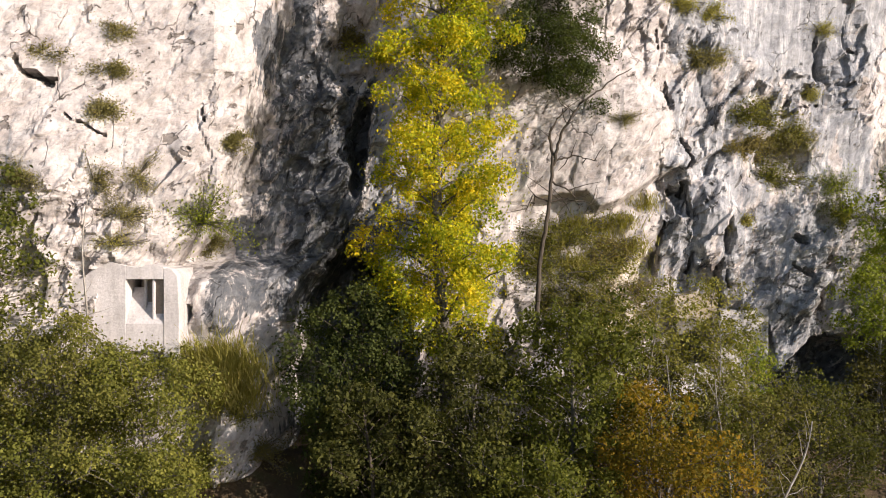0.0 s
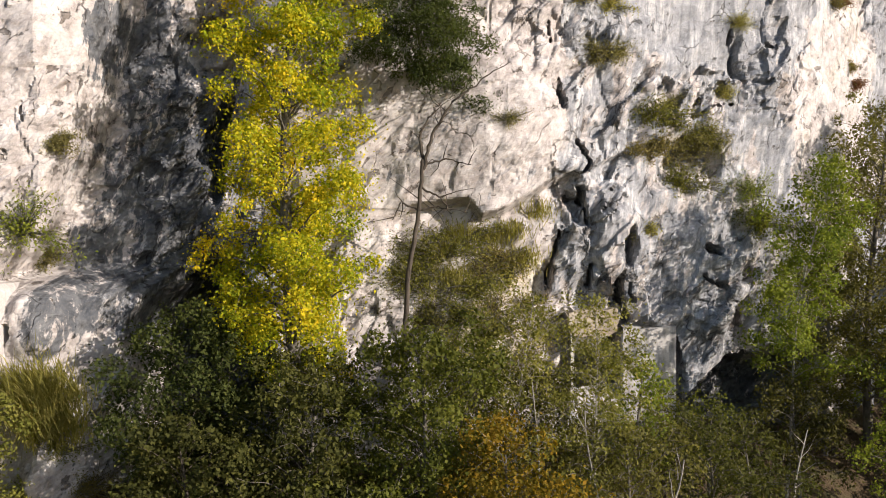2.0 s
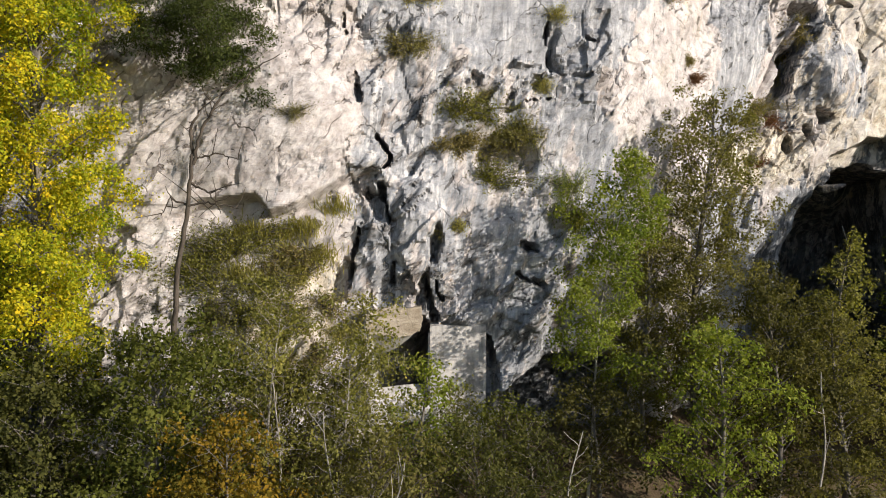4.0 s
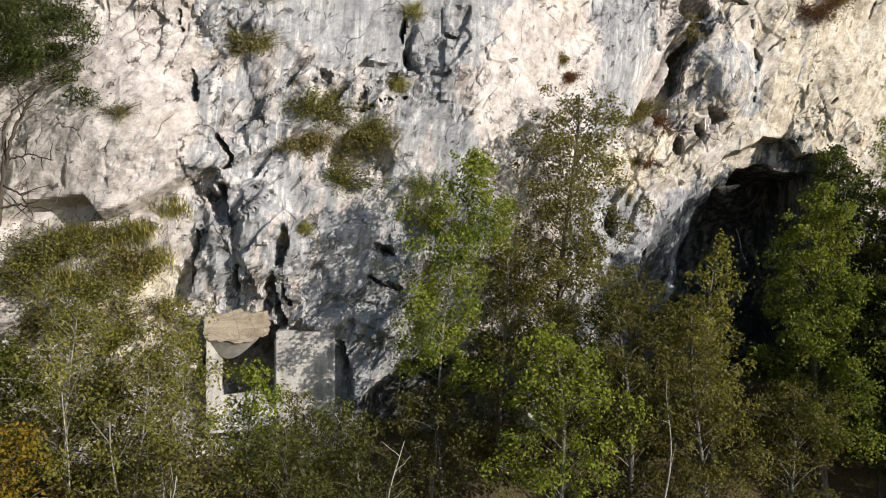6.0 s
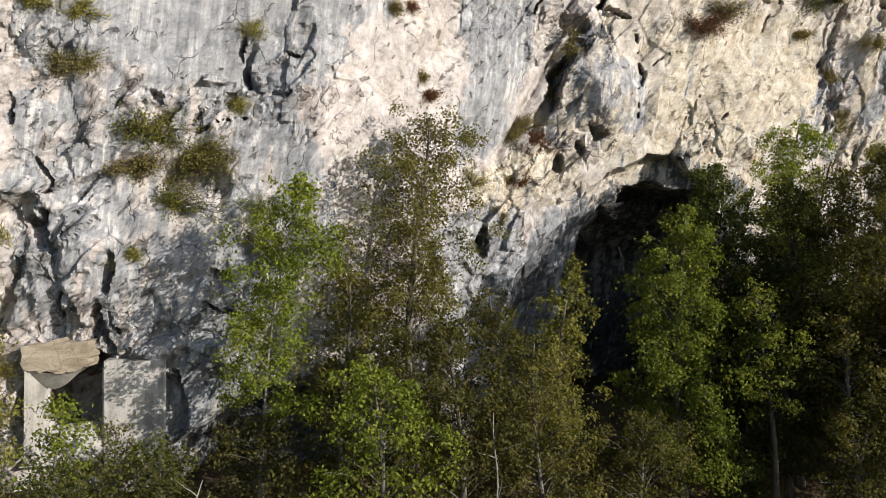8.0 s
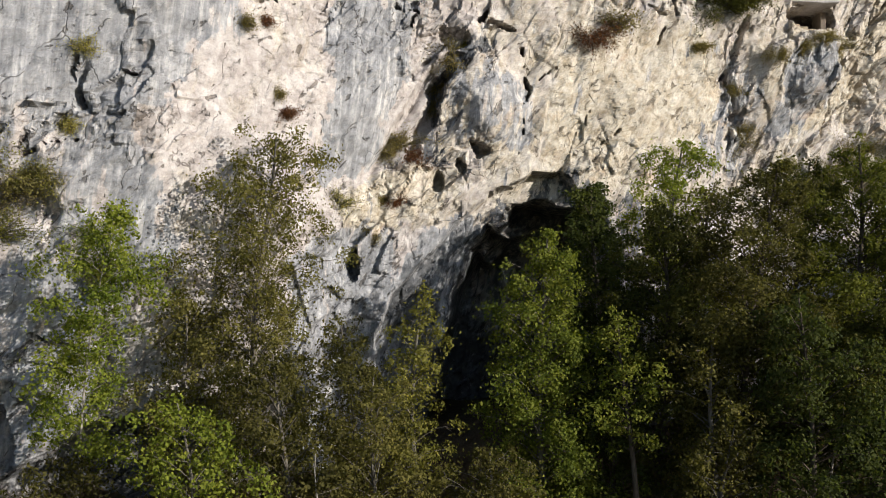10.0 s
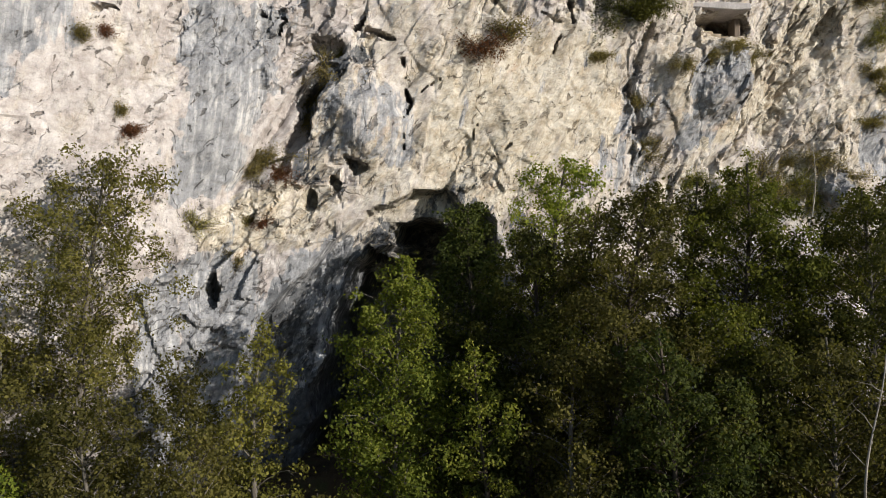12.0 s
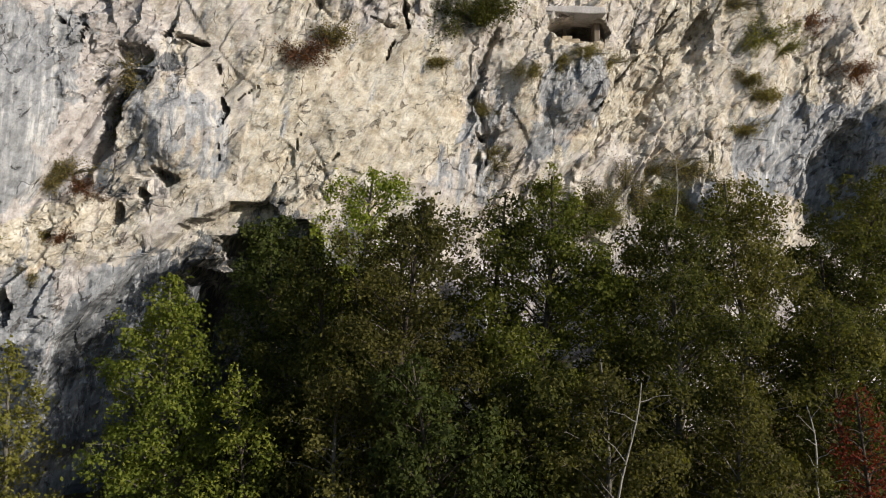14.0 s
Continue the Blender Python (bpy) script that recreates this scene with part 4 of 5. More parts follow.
TREES_C = [
    ("deciduous_tree", "slender feathery green tree at the cliff foot", 13.95, 26.3, 15.0, 1.3, LEAF_FRESH, BARK_PALE, 8.6, "column", 2.0, 0.115),
    ("deciduous_tree", "tall thinning brown-green tree at the cliff foot", 18.2, 29.7, 17.2, 2.0, LEAF_TAN, BARK_GREY, 7.4, "column", 1.5, 0.115),
    ("deciduous_tree", "drab olive young tree at the cliff foot", 16.1, 28.4, 12.6, 1.25, LEAF_TAN, BARK_GREY, 6.0, "column", 1.4, 0.12),
    ("deciduous_tree", "bright green young tree on the slope", 17.4, 25.2, 10.2, 1.5, LEAF_FRESH, BARK_GREY, 4.0, "round", 1.2, 0.13),
    ("deciduous_tree", "brownish young tree on the slope", 19.6, 26.8, 11.2, 1.6, LEAF_DRAB, BARK_GREY, 4.4, "round", 1.5, 0.13),
    ("deciduous_tree", "olive young tree on the slope", 22.0, 27.4, 10.4, 1.7, LEAF_TAN, BARK_GREY, 4.0, "round", 1.3, 0.12),
    ("deciduous_tree", "green pyramidal young tree before the cave", 23.0, 29.4, 12.6, 1.2, LEAF_OLIVE, BARK_GREY, 7.0, "cone", 1.3, 0.13),
    ("deciduous_tree", "green pyramidal tree before the cave", 27.2, 30.6, 14.4, 2.2, LEAF_MID, BARK_GREY, 5.6, "cone", 1.6, 0.135),
    ("deciduous_tree", "olive young tree on the slope", 24.8, 28.0, 8.2, 1.4, LEAF_DRAB, BARK_GREY, 4.0, "round", 1.3, 0.12),
    ("deciduous_tree", "dark green low tree before the cave", 28.8, 30.4, 9.4, 1.5, LEAF_DARK, BARK_DARK, 5.0, "round", 1.4, 0.13),
    ("deciduous_tree", "drab olive young tree beside the cave", 20.9, 30.2, 11.6, 1.3, LEAF_DRAB, BARK_GREY, 5.6, "round", 1.4, 0.12),
    ("deciduous_tree", "dark green tree in the mouth of the cave", 29.3, 33.5, 16.1, 1.7, LEAF_DARK, BARK_DARK, 7.0, "round", 2.2, 0.14),
    # right
]
TREES_D = [
    ("deciduous_tree", "light green tree at the cave's side", 32.1, 33.7, 17.7, 1.55, LEAF_FRESH, BARK_GREY, 11.0, "round", 1.8, 0.125),
    ("deciduous_tree", "brownish tree below the cliff", 33.2, 30.4, 16.5, 2.1, LEAF_DRAB, BARK_DARK, 7.0, "round", 1.8, 0.13),
    ("deciduous_tree", "bright green tree below the cliff", 36.9, 32.0, 17.4, 2.1, LEAF_GREEN, BARK_DARK, 8.0, "round", 1.7, 0.13),
    ("deciduous_tree", "dark green tree beside the cave", 30.5, 30.9, 15.3, 2.0, LEAF_SHADE, BARK_DARK, 6.0, "round", 1.4, 0.14),
    ("deciduous_tree", "dark green tree on the slope", 33.9, 28.3, 12.6, 1.9, LEAF_DARK, BARK_DARK, 5.0, "round", 1.4, 0.14),
    ("bush", "yellowing bush among dark trees", 29.3, 29.4, 12.0, 0.8, LEAF_MID, BARK_DARK, 8.2, "round", 1.3, 0.13),
    ("deciduous_tree", "olive-brown young tree among dark trees", 31.8, 28.6, 12.2, 1.1, LEAF_TAN, BARK_GREY, 6.0, "column", 1.0, 0.13),
    ("deciduous_tree", "olive-brown young tree on the slope", 31.6, 28.4, 9.0, 1.3, LEAF_DRAB, BARK_GREY, 4.6, "round", 1.1, 0.12),
    ("deciduous_tree", "dark green tree on the slope", 36.4, 29.6, 12.2, 1.9, LEAF_SHADE, BARK_DARK, 5.0, "round", 1.4, 0.14),
    ("deciduous_tree", "yellow-green tree on the slope", 38.0, 28.2, 12.4, 1.8, LEAF_DRAB, BARK_GREY, 5.0, "round", 1.4, 0.13),
    ("deciduous_tree", "olive tree on the slope", 40.8, 31.6, 16.5, 2.3, LEAF_SHADE, BARK_GREY, 6.0, "round", 1.9, 0.13),
    ("deciduous_tree", "olive green tree below the cliff", 44.0, 34.4, 17.3, 2.4, LEAF_TAN, BARK_GREY, 7.0, "round", 1.9, 0.13),
]
TREES_E = [
    ("deciduous_tree", "yellow-green tree on the slope", 42.4, 28.8, 12.0, 1.9, LEAF_DRAB, BARK_GREY, 5.0, "round", 1.4, 0.13),
    ("deciduous_tree", "deep olive tree below the cliff", 33.0, 34.2, 16.2, 1.8, LEAF_SHADE, BARK_DARK, 7.0, "round", 1.1, 0.13),
    ("deciduous_tree", "deep olive tree below the cliff", 35.6, 33.4, 16.9, 1.9, LEAF_SHADE, BARK_DARK, 7.0, "round", 1.5, 0.13),
    ("deciduous_tree", "deep olive tree below the cliff", 46.8, 35.4, 15.6, 2.0, LEAF_SHADE, BARK_DARK, 7.0, "round", 1.1, 0.13),
    ("deciduous_tree", "deep olive tree below the cliff", 39.4, 33.4, 14.6, 1.8, LEAF_SHADE, BARK_DARK, 6.0, "round", 1.7, 0.13),
    ("bush", "red autumn bush on the slope", 45.6, 29.8, 11.5, 0.75, LEAF_RED, BARK_DARK, 8.6, "round", 0.8, 0.12),
    ("deciduous_tree", "brownish tree on the slope", 46.4, 32.0, 13.6, 2.0, LEAF_SHADE, BARK_DARK, 6.0, "round", 1.3, 0.13),
    ("deciduous_tree", "dark tree below the cliff", 49.6, 36.6, 18.0, 2.8, LEAF_SHADE, BARK_DARK, 7.0, "round", 1.3, 0.14),
]
TREES = TREES_A + TREES_B + TREES_C + TREES_D + TREES_E
LEANS = {"slender feathery green tree at the cliff foot": (1.2, 0.1), "green pyramidal tree before the cave": (-0.8, 0), "dark evergreen tree growing from the cliff": (-0.9, -1.0)}
for k, (name, label, x, y, top, radius, leaves, wood, low, shape, amount, size) in enumerate(TREES):
    tree(name, label, x, y, top, radius * 1.05, leaves, wood, low, shape, amount, size, seed=k + 3, base=17.2 if name == "spruce_tree" else None,
         droop=0.75 if name == "spruce_tree" else 0.0, trunk_r=0.055 if wood is BARK_PALE or name == "spruce_tree" else None,
         lean=LEANS.get(label, (0, 0)))


def cliff_at(x, z):
    return float(cliff_depth(np.array([float(x)]), np.array([float(z)]))[0])


def shrub(name, label, x, z, r, leaves, flat=1.05, amount=1.0, size=0.075, seed=1, twigs=True, y=None):
    """A low woody plant that grows out of the face: thin stems from one foot, small leaves at their ends."""
    rng = np.random.default_rng(seed)
    foot = cliff_at(x, z) if y is None else y
    root = new(name)
    root.location = (x, foot + 0.08, z - 0.1 * r)
    tagged(root, label, "grass" if name.startswith("grass") else "shrub")
    stems, tips = [], []
    r *= 1.3
    clumps = rng.normal(size=(9, 3)) * np.array([0.72, 0.14, 0.55 * flat]) * r + np.array([0, -0.22 * r, 0.08 * r])
    for k in range(int(20 + 62 * r)):
        goal = clumps[k % 9] + rng.normal(size=3) * np.array([0.24, 0.14, 0.26 * flat]) * r
        start = np.array([0.0, 0.0, -0.1 * r])
        t = np.linspace(0, 1, 4)[:, None]
        path = start + (goal - start) * t + np.array([0, -0.10 * r, 0.12 * r]) * np.sin(t * 3.0)
        stems.append((path, 0.016, 0.005))
        tips += [path[3], path[2], (path[1] + path[2]) / 2]
    v, f = tubes(stems, 3)
    wood = new("stem", mesh_of("stem", v, f, 4, BARK_GREY))
    wood.parent = root
    v, f = leaf_cloud(rng, np.array(tips), max(3, int(7 * amount)), (0.06 + 0.07 * r, 0.05 + 0.05 * r, 0.05 + 0.07 * r), size, 0.3, 0.55)
    crown = new("foliage", mesh_of("foliage", v, f, 4, leaves))
    crown.parent = root
    return root


def tussock(label, x, y, z, r, tall, count, hang=0.5, seed=1, material=GRASS):
    """Long grass: bent blades from one patch, one mesh."""
    rng = np.random.default_rng(seed)
    n = count
    foot = np.stack((rng.normal(0, r * 0.5, n), rng.normal(0, 0.15, n), rng.normal(0, 0.28, n) * tall), -1)
    lean = np.stack((rng.normal(0, 0.35, n), -np.abs(rng.normal(0.35, 0.3, n)), np.ones(n)), -1)
    lean /= np.linalg.norm(lean, axis=1, keepdims=True)
    length = (tall * rng.uniform(0.5, 1.15, n))[:, None]
    wide = np.stack((np.cos(rng.uniform(0, 3.1, n)), np.sin(rng.uniform(0, 3.1, n)), np.zeros(n)), -1) * 0.011
    mid = foot + lean * length * 0.55
    tip = foot + lean * length * (1 - 0.25 * hang) + np.array([0, -0.3, -0.55]) * hang * length
    v = np.stack((foot - wide, foot + wide, mid + wide * 0.8, mid - wide * 0.8, tip + wide * 0.2, tip - wide * 0.2), 1).reshape(-1, 3)
    k = np.arange(n)[:, None] * 6
    f = np.concatenate((k + [0, 1, 2, 3], k + [3, 2, 4, 5]))
    ob = new("grass_tussock", mesh_of("grass_tussock", v, f, 4, material))
    ob.location = (x, y, z)
    return tagged(ob, label, "grass", kind="stuff")


SHRUBS_A = [
    (5.6, 16.0, 0.38, LEAF_DRY), (8.8, 18.2, 0.5, LEAF_DRY), (10.4, 16.5, 0.75, LEAF_OLIVE), (11.7, 16.0, 0.6, LEAF_DRY), (11.2, 14.4, 0.7, LEAF_OLIVE),
    (12.4, 15.9, 0.5, LEAF_OLIVE), (10.2, 15.5, 0.6, LEAF_BROWN), (10.9, 17.0, 0.4, LEAF_DRY), (10.9, 15.2, 0.5, LEAF_BROWN), (13.0, 17.45, 0.32, GRASS), (13.4, 19.7, 0.42, GRASS), (10.2, 12.9, 0.25, GRASS), (8.9, 19.8, 0.35, GRASS), (7.6, 20.0, 0.4, GRASS),
    (4.2, 12.6, 0.9, LEAF_OLIVE), (5.2, 12.2, 0.8, LEAF_BROWN), (4.4, 11.3, 0.9, LEAF_OLIVE), (5.2, 10.6, 0.7, LEAF_BROWN), (3.4, 11.2, 0.8, LEAF_OLIVE),
    (3.8, 12.2, 0.85, LEAF_OLIVE), (4.8, 11.6, 0.8, LEAF_BROWN), (5.7, 11.5, 0.6, GRASS), (4.0, 10.5, 0.85, LEAF_OLIVE), (5.0, 9.8, 0.7, LEAF_OLIVE), (3.1, 10.2, 0.8, LEAF_DRAB), (2.6, 11.8, 0.7, LEAF_OLIVE),
]
SHRUBS_B = [
    (40.2, 17.2, 0.8, LEAF_DRAB), (42.6, 16.7, 0.9, LEAF_DRAB), (44.3, 16.9, 0.8, LEAF_OLIVE), (39.4, 16.4, 0.8, LEAF_DRAB), (43.4, 18.6, 0.6, LEAF_BROWN), (46.2, 17.9, 0.5, LEAF_BROWN), (47.8, 22.8, 0.5, LEAF_BROWN), (49.6, 24.2, 0.5, LEAF_OLIVE),
    (29.3, 22.1, 0.75, LEAF_RUST), (30.2, 22.4, 0.6, LEAF_BROWN), (24.4, 21.4, 0.5, GRASS), (24.1, 20.9, 0.7, LEAF_BROWN), (23.6, 20.0, 0.55, LEAF_BROWN), (23.3, 19.2, 0.45, LEAF_BROWN), (22.1, 17.7, 0.55, LEAF_BROWN), (21.9, 17.5, 0.5, LEAF_BROWN), (22.5, 17.2, 0.42, LEAF_RUST),
    (18.6, 18.3, 0.26, LEAF_RUST), (18.4, 18.9, 0.2, LEAF_BROWN), (21.5, 15.7, 0.28, LEAF_BROWN), (22.1, 15.6, 0.25, LEAF_RUST), (21.3, 14.4, 0.22, LEAF_BROWN),
    (20.1, 15.4, 0.4, GRASS), (17.4, 21.0, 0.3, LEAF_BROWN), (18.0, 21.2, 0.25, LEAF_RUST), (35.6, 23.8, 1.0, LEAF_SHADE), (36.0, 24.8, 0.8, LEAF_SHADE), (34.0, 22.1, 0.32, LEAF_BROWN),
]
SHRUBS_C = [
    (37.6, 22.0, 0.35, LEAF_BROWN), (38.8, 22.5, 0.4, LEAF_BROWN), (39.9, 22.8, 0.45, LEAF_BROWN), (41.0, 22.7, 0.4, LEAF_BROWN), (36.3, 18.4, 0.45, LEAF_BROWN), (35.9, 20.6, 0.4, LEAF_BROWN),
    (36.1, 18.9, 0.4, LEAF_BROWN), (48.2, 24.5, 0.85, LEAF_OLIVE), (48.7, 21.9, 0.6, LEAF_BROWN), (47.4, 20.4, 0.5, LEAF_BROWN), (42.0, 17.7, 0.8, LEAF_BROWN), (43.6, 17.6, 0.6, LEAF_OLIVE),
    (38.2, 17.4, 0.6, LEAF_OLIVE), (44.6, 18.6, 0.7, LEAF_BROWN), (51.0, 25.6, 0.6, LEAF_RUST), (53.6, 23.4, 0.7, LEAF_RUST), (46.9, 26.0, 0.8, LEAF_BROWN), (41.0, 16.6, 0.8, LEAF_OLIVE),
    (-8.9, 15.6, 0.4, LEAF_DRY), (-8.8, 16.7, 0.38, LEAF_DRY), (-8.5, 17.8, 0.4, LEAF_DRY), (-10.4, 17.1, 0.28, LEAF_DRY), (-10.8, 13.9, 0.4, LEAF_DRY), (-9.2, 13.8, 0.45, LEAF_DRY),
    (-8.2, 14.0, 0.4, LEAF_DRY), (-8.5, 12.9, 0.5, LEAF_DRY), (-8.8, 12.2, 0.35, GRASS), (-6.6, 12.9, 0.85, LEAF_FRESH), (-6.9, 12.1, 0.5, LEAF_DRY), (-5.9, 15.0, 0.35, LEAF_DRY),
]
SHRUBS_D = [
    (-5.6, 7.4, 0.5, LEAF_OLIVE), (-5.1, 6.4, 0.5, LEAF_BROWN), (-6.3, 6.2, 0.6, LEAF_OLIVE), (6.2, 10.6, 0.6, LEAF_BROWN), (6.6, 9.7, 0.5, GRASS), (5.9, 9.2, 0.7, LEAF_BROWN), (6.4, 8.5, 0.6, LEAF_OLIVE), (5.2, 8.6, 0.7, LEAF_OLIVE),
    (-2.9, 18.8, 0.7, LEAF_BROWN), (-1.8, 18.0, 0.6, LEAF_YELLOW), (13.9, 14.2, 0.5, LEAF_FRESH), (14.0, 13.2, 0.6, LEAF_GREEN),
]
SHRUBS = SHRUBS_A + SHRUBS_B + SHRUBS_C + SHRUBS_D
KIND = {LEAF_DRY: "dry olive-tan", LEAF_DRAB: "drab olive", LEAF_BROWN: "brownish dry", LEAF_OLIVE: "olive green", LEAF_RUST: "rust red", LEAF_SHADE: "dense deep olive", LEAF_FRESH: "fresh green", LEAF_GREEN: "green", GRASS: "yellowish dry", LEAF_YELLOW: "yellow"}
for k, (x, z, r, leaves) in enumerate(SHRUBS):
    shrub("shrub", KIND[leaves] + (" large" if r > 0.6 else " small") + " shrub rooted in a crack of the cliff", x, z, r, leaves, seed=100 + k,
          flat=0.45 + 0.5 * ((k * 37) % 10) / 10, amount=(3.0 if leaves is LEAF_SHADE else 1.0 if r > 0.5 else 1.6) + 0.9 * ((k * 53) % 10) / 10, size=(0.065 if r > 0.5 else 0.042) + 0.02 * ((k * 29) % 10) / 10)

tussock("long yellow-green grass on the rock ledge", -6.0, 21.8, 8.6, 1.05, 1.05, 2400, 0.3, 5)
tussock("long dry grass on the rock ledge", -5.7, 22.0, 7.9, 0.9, 0.9, 1100, 0.5, 6)
for k, (gx0, gz0) in enumerate(((3.5, 12.2), (4.3, 12.7), (5.1, 12.6), (5.9, 12.8), (6.6, 13.4), (4.0, 11.5), (5.4, 11.7), (6.2, 12.0))):
    tussock("olive dry grass on the ledge under the rock lip", gx0, cliff_at(gx0, gz0) - 0.05, gz0, 0.6, 0.5, 300, 0.65, 7 + k)



# ---------------------------------------------------------------- the bare tree
def bare_tree():
    root = new("dead_tree")
    root.location = (2.75, 24.0, 9.0)
    tagged(root, "leafless dead tree with forked dark branches", "tree")
    rng = np.random.default_rng(9)

    def bent(*pts):
        pts = np.array(pts, float)
        t = np.linspace(0, len(pts) - 1, 5 * len(pts))
        out = np.stack([np.interp(t, range(len(pts)), pts[:, i]) for i in range(3)], -1)
        return out + 0.02 * rng.normal(size=out.shape)

    stem = bent((0, 0, 0), (0.1, 0, 2.6), (0.38, 0, 4.2), (0.5, 0, 5.6))
    v, f = tubes([(stem, 0.08, 0.05)], 7)
    new("trunk", mesh_of("trunk", v, f, 4, BARK_DARK)).parent = root
    fork = [bent((0.5, 0, 5.5), (0.75, 0, 6.4), (1.3, -0.1, 7.3), (2.0, -0.1, 7.8), (2.8, -0.15, 8.3)), bent((0.5, 0, 5.5), (0.42, 0.1, 6.5), (0.75, 0.1, 7.0), (1.0, 0.1, 7.3)),
            bent((0.5, 0, 5.6), (1.1, 0, 5.75), (1.8, -0.1, 5.6)), bent((0.4, 0, 4.4), (-0.1, 0, 4.6), (-0.3, 0, 4.1)), bent((0.4, 0, 4.4), (0.9, 0, 4.5), (1.7, 0, 4.3)), bent((0.45, 0, 5.0), (1.0, -0.1, 4.7), (1.3, -0.1, 4.2))]
    for k, p in enumerate(fork):
        paths = [(p, 0.055 if k < 2 else 0.034, 0.011)]
        for q in range(5):
            at = p[rng.integers(4, len(p) - 1)]
            way = rng.normal(size=3) * [0.45, 0.2, 0.35] + [0.15, 0, 0.15]
            paths.append((np.stack((at, at + way * 0.5 + rng.normal(size=3) * 0.04, at + way)), 0.018, 0.006))
        v, f = tubes(paths, 5)
        new("branch", mesh_of("branch", v, f, 4, BARK_DARK)).parent = root


bare_tree()


def bare_sapling(label, x, y, z, dx, dz, seed):
    """A thin leafless stem with a few twigs."""
    rng = np.random.default_rng(seed)
    t = np.linspace(0, 1, 9)[:, None]
    stem = np.array([dx, 0.2, dz]) * t + np.array([0.12, 0.05, 0]) * np.sin(5 * t + seed)
    root = new("bare_sapling")
    root.location = (x, y, z)
    tagged(root, label, "sapling", "bare saplings")
    v, f = tubes([(stem, 0.035, 0.012)], 6)
    new("trunk", mesh_of("trunk", v, f, 4, BARK_PALE)).parent = root
    for k in range(7):
        at = stem[2 + k % 6]
        way = np.array([rng.uniform(-0.6, 0.7), rng.uniform(-0.3, 0.2), rng.uniform(0.15, 0.7)])
        p = at + way * np.linspace(0, 1, 5)[:, None] + rng.normal(size=(5, 3)) * 0.03 * np.linspace(0, 1, 5)[:, None]
        v, f = tubes([(p, 0.012, 0.004)], 4)
        new("twig", mesh_of("twig", v, f, 4, BARK_PALE)).parent = root


for k, (x, y, z, dx, dz) in enumerate(((38.2, 26.6, 8.6, 0.5, 3.6), (8.1, 19.6, 5.4, 0.9, 2.4), (5.9, 21.3, 5.0, 0.1, 4.2), (7.4, 21.0, 4.8, -0.2, 3.8), (-9.3, 20.9, 9.2, 0.15, 4.4),
                                       (12.9, 23.4, 4.6, 0.4, 3.0), (34.8, 28.6, 6.6, 0.4, 3.0), (43.6, 28.0, 8.8, -0.4, 2.6), (43.8, 41.4, 15.6, 0.1, 3.8), (20.4, 25.6, 5.6, 0.2, 3.2))):
    bare_sapling("thin pale leafless sapling among the foliage", x, y, z, dx, dz, 60 + k)


# ---------------------------------------------------------------- concrete works
def part(name, bm, material, parent, label=""):
    bmesh.ops.recalc_face_normals(bm, faces=bm.faces)
    mesh = bpy.data.meshes.new(name)
    bm.to_mesh(mesh)
    bm.free()
    mesh.materials.append(material)
    ob = new(name, mesh)
    ob.parent = parent
    return tagged(ob, label)


def prism(outline, y0, y1, worn=0.02):
    """A solid from an outline of (x, z), between two depths, with worn edges."""
    bm = bmesh.new()
    front = [bm.verts.new((x, y0, z)) for x, z in outline]
    back = [bm.verts.new((x, y1, z)) for x, z in outline]
    bm.faces.new(front)
    bm.faces.new(back[::-1])
    for k in range(len(outline)):
        m = (k + 1) % len(outline)
        bm.faces.new((front[k], back[k], back[m], front[m]))
    bmesh.ops.recalc_face_normals(bm, faces=bm.faces)
    if worn:
        bmesh.ops.bevel(bm, geom=bm.edges[:], offset=worn, segments=1, affect="EDGES")
    return bm


def box(x0, x1, y0, y1, z0, z1, worn=0.02):
    return prism(((x0, z0), (x1, z0), (x1, z1), (x0, z1)), y0, y1, worn)


def slab_plan(outline, z0, z1, worn=0.0):
    """A solid from an outline of (x, y) between two heights."""
    bm = bmesh.new()
    low = [bm.verts.new((x, y, z0)) for x, y in outline]
    high = [bm.verts.new((x, y, z1)) for x, y in outline]
    bm.faces.new(low[::-1])
    bm.faces.new(high)
    for k in range(len(outline)):
        m = (k + 1) % len(outline)
        bm.faces.new((low[k], low[m], high[m], high[k]))
    return bm


